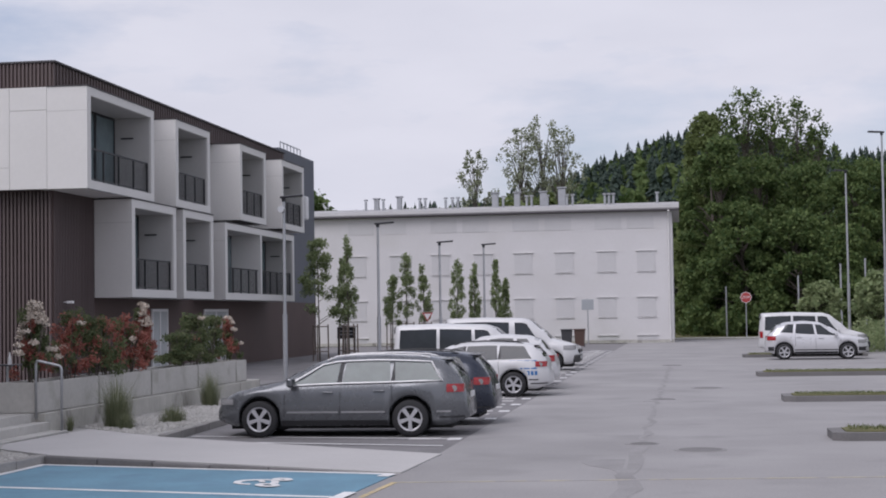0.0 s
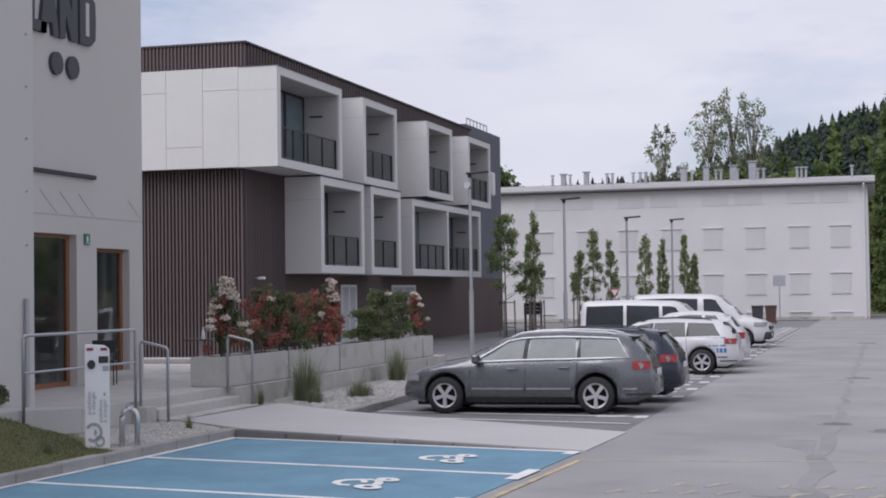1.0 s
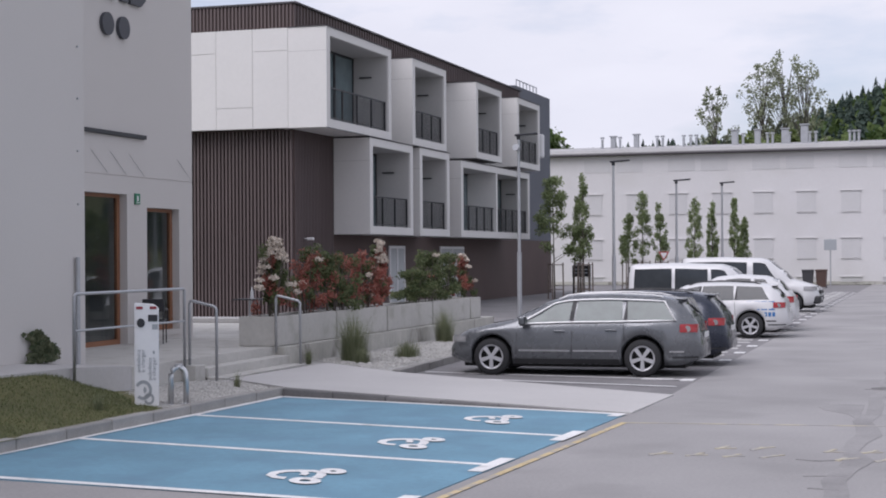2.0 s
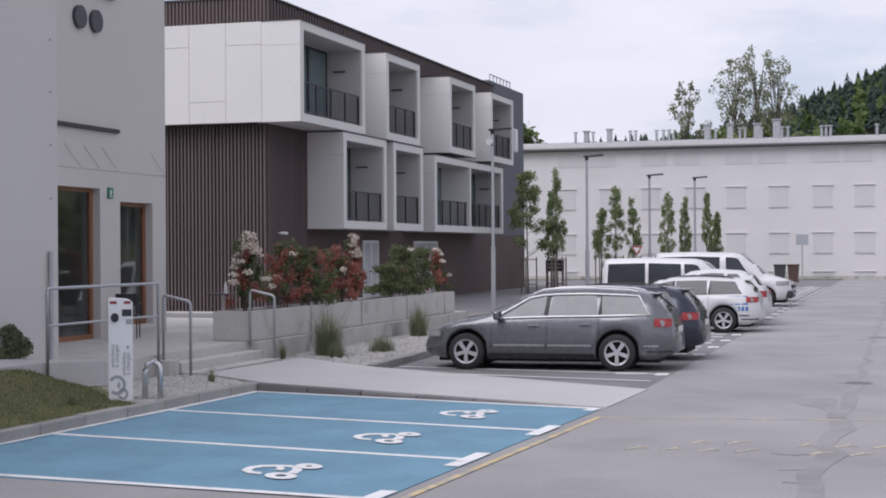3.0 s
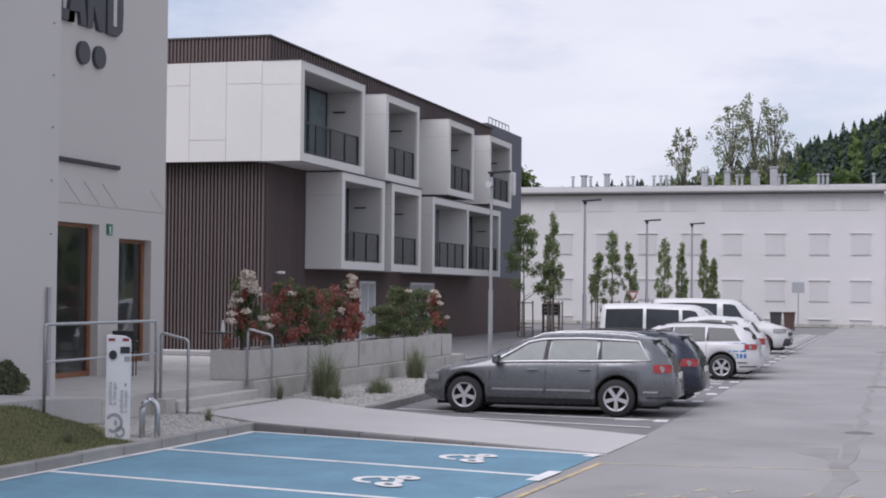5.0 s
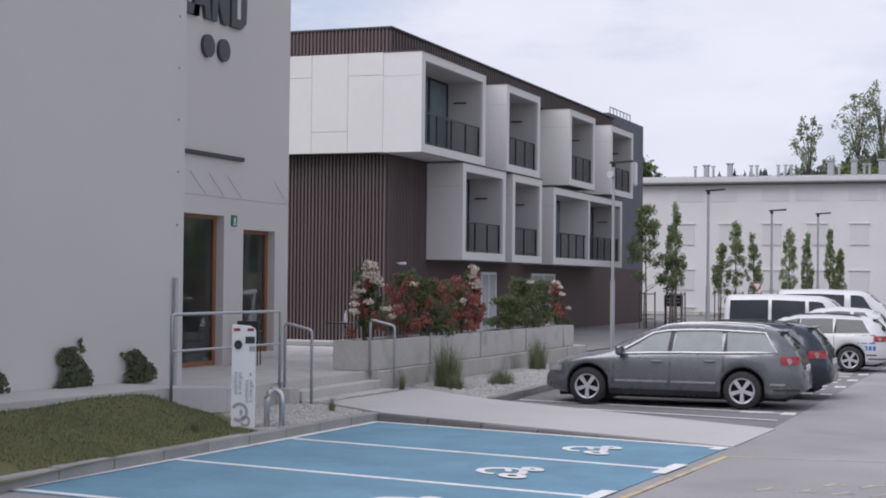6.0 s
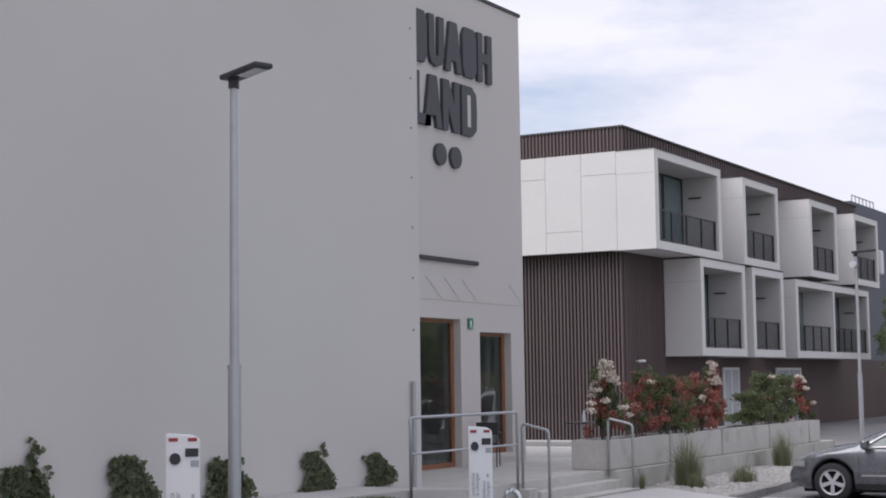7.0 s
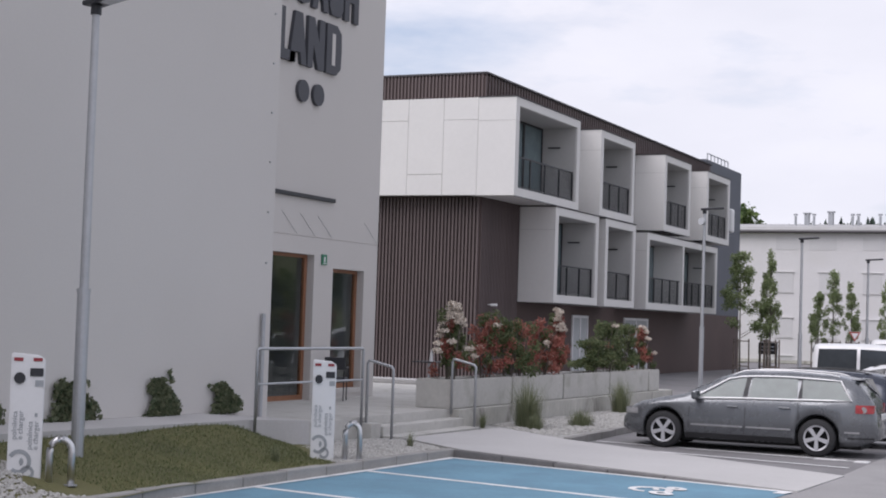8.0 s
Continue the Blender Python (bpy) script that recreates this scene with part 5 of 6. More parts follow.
def hoop(x, y, z, turn, w=0.34, h=0.55):
    ob = empty("guard_hoop", "polished steel guard hoop beside the charging post", "bollard", "guard hoops", (x, y, z))
    part("bar", T(bend([(-w / 2, 0, -0.1), (-w / 2, 0, h), (w / 2, 0, h), (w / 2, 0, -0.1)], 0.15, 6), 0.038, 12), M_CHROME, ob, smooth=True)
    for s in (-1, 1):
        part("foot_plate", disc(bmesh.new(), (s * w / 2, 0, 0.0), (0, 0, 1), 0.07, 0.012, 16), M_STEEL, ob)
    ob.rotation_euler = (0, 0, radians(turn))


charger(-9.67, 18.74, 0.11, 27, "white electric charging post at the end of the lawn")
charger(-10.27, 13.2, 0.21, 38, "white electric charging post in gravel beside a street lamp", 0.96)
hoop(-9.34, 19.0, 0.11, 27, 0.2, 0.52)
hoop(-9.87, 13.3, 0.19, 38, 0.23, 0.5)

# ---- railings ----


def railing(pts, label, mid=True, posts=()):
    ob = empty("handrail", label, "railing", "terrace railings")
    part("top_rail", T(bend(pts, 0.07), 0.024, 10), M_STEEL, ob, smooth=True)
    if mid:
        a, b = Vector(pts[1]), Vector(pts[2])
        dz = Vector((0, 0, -0.52))
        part("mid_rail", T([a + dz, b + dz], 0.018, 10), M_STEEL, ob)
    return ob


railing([(-11.1, 19.27, 0.36), (-11.1, 19.27, 1.60), (-11.1, 22.62, 1.60), (-11.1, 22.62, 0.30)], "galvanised steel railing with two bars at the terrace edge")
railing([(-11.1, 22.8, 0.1), (-11.1, 22.8, 1.41), (-10.62, 22.8, 1.30), (-10.62, 22.8, 0.05)], "short sloping handrail beside the steps", False)
railing([(-11.1, 26.25, 0.36), (-11.1, 26.25, 1.40), (-10.62, 26.25, 1.29), (-10.62, 26.25, 0.15)], "short sloping handrail beside the steps", False)

# ---- planters and shrubs ----
for y0, y1 in ((26.3, 29.3), (29.36, 32.35), (32.41, 35.62), (35.68, 38.8), (38.86, 39.8)):
    pl = empty("concrete_planter", "long pale cast concrete planter on the base wall", "planter", "planters on the wall")
    bm = bmesh.new()
    outer, inner = rect(-11.87, -11.12, y0, y1), rect(-11.79, -11.2, y0 + 0.1, y1 - 0.1)
    lo, hi, ih, il = [[bm.verts.new((x, y, z)) for x, y in pts] for pts, z in ((outer, TZ), (outer, 1.0), (inner, 1.0), (inner, TZ))]
    for k in range(4):
        m = (k + 1) % 4
        for q in ((lo[k], lo[m], hi[m], hi[k]), (hi[k], hi[m], ih[m], ih[k]), (ih[k], ih[m], il[m], il[k]), (il[k], il[m], lo[m], lo[k])):
            bm.faces.new(q)
    bmesh.ops.recalc_face_normals(bm, faces=bm.faces[:])
    bmesh.ops.bevel(bm, geom=[e for e in bm.edges if all(v in hi or v in lo for v in e.verts)], offset=0.015, segments=2, affect="EDGES")
    part("trough", bm, M_CONC, pl)
    part("soil", B(-11.789, -11.201, y0 + 0.101, y1 - 0.101, TZ, 0.95), M_SOIL, pl)
ledge = tagged(part("bench_slab", B(-20.0, -14.6, 35.6, 36.4, TZ, TZ + 0.12, bevel=0.02), M_PATH), "low pale concrete slab on the terrace", "bench")

L_GREEN = leaf_mat("dark_shrub_leaf", (0.075, 0.11, 0.05), (0.18, 0.20, 0.10))
L_RED = leaf_mat("red_young_leaf", (0.30, 0.085, 0.07), (0.40, 0.20, 0.155))
L_TREE = leaf_mat("fresh_tree_leaf", (0.165, 0.22, 0.10), (0.32, 0.37, 0.19))
L_BIG = leaf_mat("woodland_leaf", (0.06, 0.105, 0.035), (0.17, 0.225, 0.08))
L_OLIVE = leaf_mat("spring_olive_leaf", (0.115, 0.155, 0.052), (0.21, 0.255, 0.10))
L_BIRCH = leaf_mat("sparse_grey_green_leaf", (0.21, 0.235, 0.15), (0.34, 0.365, 0.25))
# distance haze is put into these needle colours, raised and bluish
L_CONIFER = leaf_mat("needle_spray_in_haze", (0.055, 0.085, 0.075), (0.11, 0.15, 0.115))
L_IVY = leaf_mat("ivy_leaf", (0.09, 0.125, 0.07), (0.23, 0.24, 0.15))
L_REED = leaf_mat("reed_grass_blade", (0.12, 0.15, 0.085), (0.30, 0.31, 0.19))


def blob_points(r, n, centre, radii, power=0.45):
    d = r.normal(size=(n, 3))
    d /= np.linalg.norm(d, axis=1)[:, None]
    return np.array(centre) + d * (r.uniform(0, 1, (n, 1)) ** power) * np.array(radii)


def shrub(name, label, x, y, z, w, h, seed, red=0.0, flowers=0, lean=0.0):
    r = np.random.default_rng(seed)
    ob = empty(name, label, "shrub", "planter shrubs", (x, y, z))
    for k in range(7):
        a = r.uniform(0, 6.28)
        part("stem", T([(0.08 * math.cos(a), 0.08 * math.sin(a), -0.08), (0.2 * w * math.cos(a), 0.2 * w * math.sin(a), h * 0.45), (0.35 * w * math.cos(a), 0.35 * w * math.sin(a) , h * r.uniform(0.7, 0.95))], 0.014, 5, 0.005), M_BARK, ob)
    cl = [(r.normal(0, w * 0.24) * (1.1 - 0.6 * q), r.normal(0, w * 0.28) * (1.1 - 0.6 * q), h * (0.12 + 0.8 * q)) for q in r.uniform(0, 1, 34)]
    pg, pr = [], []
    for i, c in enumerate(cl):
        n = 78
        pts = blob_points(r, n, c, (w * 0.17, w * 0.18, h * 0.12), 0.6)
        (pr if r.random() < red else pg).append(pts)
    for pts, m, nm in ((pg, L_GREEN, "green_leaves"), (pr, L_RED, "red_leaves")):
        if pts:
            q = np.concatenate(pts)
            q = q[q[:, 2] > 0.02]
            v, f = leaves(r, q, 0.036, 0.4, 2.3)
            soup("foliage", v, f, m, ob, "young red leaves" if m is L_RED else "dark green leaves")
    if flowers:
        allc = np.array(cl)
        for k in range(flowers):
            tt = r.random() ** 0.8
            aa = r.uniform(0, 6.28)
            c = allc[r.integers(len(allc))] if flowers < 10 else np.array([0.62 * w * (1.05 - tt) * math.cos(aa) - 0.1, 0.62 * w * (1.05 - tt) * math.sin(aa) + 0.1, h * (0.30 + 0.72 * tt)])
            pts = blob_points(r, 46, (c[0] + 0.14, c[1] - 0.12, c[2] + 0.04), (0.10, 0.10, 0.05), 0.5)
            v, f = leaves(r, pts, 0.045, 0.3, 1.1)
            soup("flower_head", v, f, M_FLOWER, ob, "cream flower head")
    return ob


for yy, w, h, sd, red, fl, lab in ((27.3, 0.66, 1.5, 21, 0.35, 52, "photinia covered in cream flower heads in a planter"),
                                  (29.0, 0.75, 1.25, 22, 0.85, 2, "photinia with red young leaves in a planter"),
                                  (30.2, 0.8, 1.15, 23, 0.05, 0, "dark green shrub in a planter"),
                                  (31.0, 0.85, 1.15, 24, 0.35, 1, "green shrub with reddish tips in a planter"),
                                  (32.2, 0.85, 1.2, 25, 0.85, 3, "red-leaved photinia in a planter"),
                                  (33.1, 0.55, 1.5, 26, 0.7, 26, "photinia with cream flower heads in a planter"),
                                  (35.6, 0.9, 0.75, 30, 0.0, 0, "low dark green shrub in a planter"),
                                  (36.7, 0.95, 1.15, 27, 0.0, 1, "dark green shrub in a planter"),
                                  (38.1, 0.95, 1.1, 28, 0.05, 1, "dark green shrub in a planter"),
                                  (39.5, 0.65, 1.2, 29, 0.5, 14, "photinia with cream flowers and red leaves in a planter")):
    shrub("flowering_shrub", lab, -11.5, yy - 0.25, 0.95, w * (1.0 if fl > 10 else 1.12), h * (0.97 if fl > 10 else 1.12), sd, red, fl)


def tuft(x, y, z, h, w, n, seed, label):
    """Thin arching blades over a short dense heart, from one root."""
    r = np.random.default_rng(seed)
    m = n * 2
    a = r.uniform(0, 2 * math.pi, m)
    heart = np.arange(m) >= n
    th = np.abs(r.normal(0, 0.46, m)).clip(0, 1.05)
    ln = h * np.where(heart, r.uniform(0.2, 0.6, m), r.uniform(0.6, 1.12, m) * (1 - 0.15 * th))
    d = np.stack([np.cos(a), np.sin(a), 0 * a], 1)
    s = np.stack([-np.sin(a), np.cos(a), 0 * a], 1) * 0.0030
    up = np.array([0, 0, 1.0])
    root = d * r.uniform(0, w, m)[:, None] * 0.5
    mid = root + (d * (0.30 * np.sin(th))[:, None] + up * (0.62 * np.cos(th * 0.6))[:, None]) * ln[:, None]
    tip = root + (d * np.sin(th)[:, None] * 1.05 + up * np.cos(th)[:, None]) * ln[:, None]
    v = np.stack([root - s, root + s, mid + s * 0.8, tip, mid - s * 0.8], 1).reshape(-1, 3)
    ob = soup("grass_tuft", v.tolist(), blade_faces(m), L_REED)
    ob.location = (x, y, z)
    return tagged(ob, label, "ornamental grass", "gravel bed plants")


tuft(-10.25, 28.0, 0.08, 1.0, 0.5, 620, 31, "tall green ornamental grass clump in gravel")
tuft(-9.9, 27.5, 0.08, 0.34, 0.34, 320, 32, "low green tuft in gravel")
tuft(-9.6, 29.3, 0.08, 0.36, 0.55, 520, 33, "low rounded green tuft in gravel")
tuft(-10.5, 34.6, 0.08, 0.85, 0.4, 460, 34, "green ornamental grass clump in gravel")
tuft(-9.75, 21.7, 0.10, 0.30, 0.09, 60, 35, "small grey-green tuft in gravel")
tuft(-10.75, 26.95, 0.08, 0.32, 0.10, 130, 36, "small dark tuft beside the steps")
tuft(-9.75, 17.6, 0.12, 0.30, 0.12, 90, 37, "small weed tuft beside the charger")


def ivy(y, w, h, seed):
    r = np.random.default_rng(seed)
    n = int(1400 * w * h) + 160
    t = r.uniform(0, 1, n) ** 1.3
    half = w / 2 * (1 - 0.6 * t) * r.uniform(0.6, 1.15, n)
    p = np.stack([0.03 + 0.07 * r.random(n) * (1 - t * 0.5), r.uniform(-1, 1, n) * half + 0.1 * np.sin(5 * t), t * h], 1)
    ob = empty("ivy_plant", "dark green ivy climbing the rendered wall", "climbing plant", "ivy on the wall", (-11.99, y, 0.72 - 0.0115 * (y - 12) - 0.02))
    sprigs = [blob_points(r, 7, (0.04, r.uniform(-0.5, 0.5) * w, h * r.uniform(0.75, 1.2)), (0.03, 0.06, 0.07)) for _ in range(2)]
    v, f = leaves(r, np.concatenate([p] + sprigs), 0.07, 0.35, 1.2)
    soup("foliage", v, f, L_IVY, ob)
    part("stem", T([(0.03, 0, -0.02), (0.02, 0.05, h * 0.5), (0.012, 0.02, h * 1.02)], 0.008, 6, 0.002), M_BARK, ob)
    return ob


for y, w, h, sd in ((12.5, 0.9, 0.55, 1), (14.25, 1.0, 0.60, 2), (16.1, 1.1, 0.48, 3), (18.1, 0.85, 0.52, 4), (19.75, 0.85, 0.44, 5), (12.75, 0.14, 0.7, 6)):
    ivy(y, w, h, 40 + sd)

# ---- young trees with stakes ----


def young_tree(x, y, h, w, seed, label):
    r = np.random.default_rng(seed)
    ob = empty("young_tree", label, "tree", "young trees along the bays", (x, y, 0))
    tx, ty = r.normal(0, 0.06, 2)
    part("trunk", T([(0, 0, -0.05), (tx * 0.5, ty * 0.5, h * 0.45), (tx, ty, h * 0.93)], 0.045, 8, 0.012), M_BARK, ob)
    pts = []
    for k in range(46):
        t = r.uniform(0.33, 0.98)
        a = r.uniform(0, 6.28)
        q = w * (1.05 - 0.75 * abs(t - 0.5) / 0.5 * (1 if t > 0.5 else 0.7)) * r.uniform(0.5, 1)
        e = (tx * t + q * 0.5 * math.cos(a), ty * t + q * 0.5 * math.sin(a), h * t + 0.25)
        if k % 3 == 0:
            part("limb", T([(tx * t * 0.8, ty * t * 0.8, h * t - 0.25), e], 0.014, 5, 0.004), M_BARK, ob)
        pts.append(blob_points(r, int(52 * max(1.0, w * 1.1)), e, (0.14 * w + 0.04, 0.14 * w + 0.04, 0.24), 0.6))
    v, f = leaves(r, np.concatenate(pts), 0.062, 0.4, 1.9)
    soup("crown", v, f, L_TREE, ob)
    for a in (0.5, 2.6, 4.7):
        part("stake", T([(0.42 * math.cos(a), 0.42 * math.sin(a), -0.05), (0.40 * math.cos(a), 0.40 * math.sin(a), 1.75)], 0.035, 6), M_STAKE, ob)
    for za in (0.5, 1.65):
        loop = [(0.43 * math.cos(a), 0.43 * math.sin(a), za) for a in (0.5, 2.6, 4.7, 0.5 + 2 * math.pi)]
        for p, q in zip(loop, loop[1:]):
            part("stake_rail", T([p, q], 0.025, 6), M_STAKE, ob)
    return ob


for i, (x, y, h, w) in enumerate(((-16.3, 70, 5.5, 1.9), (-15.4, 71.5, 4.75, 0.95), (-14.9, 70, 5.6, 0.9), (-15.7, 85, 4.3, 1.0), (-14.85, 85, 5.4, 1.05), (-13.85, 85, 4.75, 0.85), (-12.0, 85, 5.0, 0.95), (-11.15, 86, 4.7, 0.75), (-9.9, 85, 5.0, 0.6), (-9.45, 86, 3.8, 0.6))):
    young_tree(x, y, h, w, 60 + i, "slender young street tree held by wooden stakes")

# ---- signs, bins, terrace furniture ----
st = empty("road_sign", "grey square road sign on a post seen from behind", "road sign", "", (-5.9, 104.0, 0))
part("post", T([(0, 0, 0), (0, 0, 3.05)], 0.04, 8), M_STEEL, st)
part("plate", B(-0.4, 0.4, -0.08, -0.045, 2.3, 3.0, bevel=0.01), M_GREYPRINT, st)
stop = empty("stop_sign", "red octagonal stop sign on a grey post", "road sign", "", (5.25, 121.0, 0))
part("post", T([(0, 0, 0), (0, 0, 3.45)], 0.045, 8), M_STEEL, stop)
bm = bmesh.new()
disc(bm, (0, -0.05, 3.1), (0, -1, 0), 0.44, 0.02, 8)
part("rim", bm, M_SIGNW, stop)
part("plate", disc(bmesh.new(), (0, -0.071, 3.1), (0, -1, 0), 0.40, 0.008, 8), M_SIGNR, stop)
word = bpy.data.curves.new("word", "FONT")
word.body, word.size, word.align_x, word.align_y, word.extrude = "STOP", 0.26, "CENTER", "CENTER", 0.004
word.materials.append(M_SIGNW)
wob = new("word", word)
wob.parent = stop
wob.matrix_basis = pose(0, -0.086, 3.1, 90, 0, 0)
yld = empty("yield_sign", "small triangular yield sign among young trees", "road sign", "", (-13.55, 84.2, 0))
part("post", T([(0, 0, 0), (0, 0, 2.2)], 0.03, 8), M_STEEL, yld)
bm = prism([(-0.3, 0.5), (0.3, 0.5), (0.0, 0.0)], 0, 0.02)
pl = part("plate", bm, M_SIGNR, yld)
pl.matrix_basis = pose(0, -0.04, 1.75, 90, 0, 0)
bm = prism([(-0.2, 0.44), (0.2, 0.44), (0.0, 0.1)], 0.021, 0.026)
p2 = part("face", bm, M_SIGNW, yld)
p2.matrix_basis = pose(0, -0.04, 1.75, 90, 0, 0)
info = empty("info_board", "dark information board on two posts", "sign board", "", (-15.6, 72.6, 0))
part("board", B(-0.45, 0.45, -0.03, 0.03, 1.05, 1.6, bevel=0.01), M_DARK, info)
for k in (0, 1):
    part("print_bar", B(-0.3, 0.3, -0.036, -0.031, 1.22 + 0.16 * k, 1.27 + 0.16 * k), M_GREYPRINT, info)
for s in (-1, 1):
    part("post", B(s * 0.4 - 0.03, s * 0.4 + 0.03, -0.03, 0.03, 0, 1.05), M_DARK, info)
for x, y, m, lab in ((-6.75, 96, M_BIN, "dark grey wheeled bin by the white building"), (-5.95, 96, M_BINB, "brown wheeled bin by the white building")):
    bn = empty("wheeled_bin", lab, "bin", "wheeled bins", (x, y, 0))
    bm = bmesh.new()
    lo = [bm.verts.new((sx * 0.26, sy * 0.28, 0.06)) for sx, sy in ((-1, -1), (1, -1), (1, 1), (-1, 1))]
    hi = [bm.verts.new((sx * 0.33, sy * 0.36, 1.02)) for sx, sy in ((-1, -1), (1, -1), (1, 1), (-1, 1))]
    bm.faces.new(lo[::-1])
    bm.faces.new(hi)
    for i in range(4):
        bm.faces.new((lo[i], lo[(i + 1) % 4], hi[(i + 1) % 4], hi[i]))
    part("body", bm, m, bn)
    part("lid", B(-0.36, 0.36, -0.4, 0.4, 1.025, 1.12, bevel=0.03), m, bn)
    for s in (-1, 1):
        part("wheel", disc(bmesh.new(), (s * 0.26 - 0.03, 0.3, 0.1), (1, 0, 0), 0.1, 0.06, 14), M_TYRE, bn)
tb = empty("terrace_table", "small dark bistro table on the terrace", "table", "", (-13.9, 31.2, TZ))
part("tabletop", B(-0.3, 0.3, -0.3, 0.3, 0.71, 0.74, bevel=0.01), M_DARK, tb)
part("leg", T([(0, 0, 0.02), (0, 0, 0.71)], 0.03, 8), M_STEEL, tb)
part("foot", disc(bmesh.new(), (0, 0, 0), (0, 0, 1), 0.22, 0.02, 16), M_DARK, tb)
bt = empty("spray_bottle", "small white spray bottle on the table", "bottle", "", (-13.78, 31.05, TZ + 0.74))
part("body", T([(0, 0, 0), (0, 0, 0.16), (0, 0, 0.2)], 0.045, 12, 0.02), M_SIGNW, bt)
part("cap", T([(0, 0, 0.2), (0, 0, 0.26)], 0.018, 8), M_SIGNW, bt)


def chair(x, y, turn):
    ob = empty("terrace_chair", "dark metal terrace chair by the glazed entrance", "chair", "terrace chairs", (x, y, TZ))
    part("seat", B(-0.21, 0.21, -0.21, 0.21, 0.43, 0.46, bevel=0.01), M_DARK, ob)
    part("backrest", B(-0.21, 0.21, 0.19, 0.22, 0.62, 0.86, bevel=0.01), M_DARK, ob)
    for sx in (-1, 1):
        part("leg", T([(sx * 0.19, -0.19, 0), (sx * 0.19, -0.19, 0.43)], 0.013, 6), M_DARK, ob)
        part("leg", T([(sx * 0.19, 0.24, 0), (sx * 0.19, 0.20, 0.86)], 0.013, 6), M_DARK, ob)
        part("armrest", T(bend([(sx * 0.22, -0.19, 0.43), (sx * 0.22, -0.19, 0.66), (sx * 0.22, 0.2, 0.66)], 0.05), 0.012, 6), M_DARK, ob)
    ob.rotation_euler = (0, 0, radians(turn))


chair(-13.95, 26.95, 200)

# ---- islands on the far side of the drive ----
for k, (y, x0, d) in enumerate(((25.3, 2.65, 1.2), (36.0, 2.58, 1.3), (49.8, 2.65, 1.4), (69.9, 3.0, 1.6))):
    isl = empty("parking_island", "low kerbed island with grass between parking bays", "traffic island", "parking islands")
    isl["kind"] = "structure"
    pts = [(x0, y + 0.12), (x0 + 0.25, y), (x0 + 5.4, y + 0.25), (x0 + 5.4, y + d + 0.25), (x0 + 0.25, y + d), (x0, y + d - 0.12)]
    part("kerb_edge", prism(pts, -0.05, 0.13), M_KERBDARK, isl, "grey stone kerb edge")
    inner = [(x0 + 0.22, y + 0.25), (x0 + 0.38, y + 0.17), (x0 + 5.25, y + 0.42), (x0 + 5.25, y + d + 0.08), (x0 + 0.38, y + d - 0.17), (x0 + 0.22, y + d - 0.25)]
    part("turf", prism(inner, 0.0, 0.15), M_TURF, isl)
    r = np.random.default_rng(70 + k)
    sp = np.stack([r.uniform(x0 + 0.3, x0 + 5.2, 2200), r.uniform(y + 0.35, y + d - 0.1, 2200), np.full(2200, 0.14)], 1)
    tagged(blades("grass", sp, 0.07, 0.014, M_GRASS, 0.8, 71 + k), "short grass on the parking island", "grass", "", "stuff")
sheet("verge", [(-0.5, 118.0), (60, 118.0), (60, 190), (-0.5, 190)], 0.02, M_TURF, "grass verge behind the drive", "verge", thick=0.1)
sheet("far_lane", [(-0.5, 119.5), (12, 117.9), (12, 122.0), (-0.5, 123.5)], 0.03, M_PATH, "pale lane beyond the drive", "road", thick=0.05)
for x, y, h in ((3.9, 126, 4.0), (9.0, 118, 4.6), (11.3, 110, 5.2), (13.2, 112, 5.6)):
    po = empty("fence_post", "slim grey post by the verge", "post", "verge posts", (x, y, 0))
    part("pole", T([(0, 0, 0), (0, 0, h)], 0.06, 8), M_STEEL, po)
    part("cap", T([(0, 0, h), (0, 0, h + 0.04)], 0.07, 8), M_STEEL, po)

# ---- woods and hill ----


def big_tree(x, y, h, w, seed, leaf, label, dens=1.0, size=0.42, low=0.12, name="tree", sparse=False, group="trees behind the lot"):
    r = np.random.default_rng(seed)
    ob = empty(name, label, "tree", group, (x, y, 0))
    part("trunk", T([(0, 0, -0.2), (0.1 * w * r.normal(), 0, h * 0.4), (0.05 * w * r.normal(), 0, h * 0.9)], (0.007 if sparse else 0.022) * h, 8, 0.03), M_BARK, ob)
    cl = []
    n = 84 if sparse else 95
    for k in range(n):
        t = low + (0.98 - low) * (k + r.random()) / n
        q = w / 2 * math.sin(math.pi * min(1, 0.18 + 0.80 * (t - low) / (1 - low))) ** 0.6 * r.uniform(0.35, 1.0)
        a = r.uniform(0, 6.28)
        e = np.array((q * math.cos(a), q * math.sin(a), h * t))
        cl.append(e)
        if k % 2 == 0 or sparse:
            part("limb", T([(0, 0, h * t * 0.78), tuple(e * np.array([0.6, 0.6, 0.95])), tuple(e)], (0.0016 if sparse else 0.006) * h, 5, 0.012), M_BARK, ob)
    pts = []
    for e in cl:
        m = int((44 if sparse else 62) * dens)
        rad = w * r.uniform(0.07, 0.13) * (0.8 if sparse else 1.15)
        pts.append(blob_points(r, m, e, (rad, rad, rad * (1.3 if sparse else 0.9)), 0.55))
    v, f = leaves(r, np.concatenate(pts), size, 0.5, 1.5)
    soup("crown", v, f, leaf, ob)
    return ob


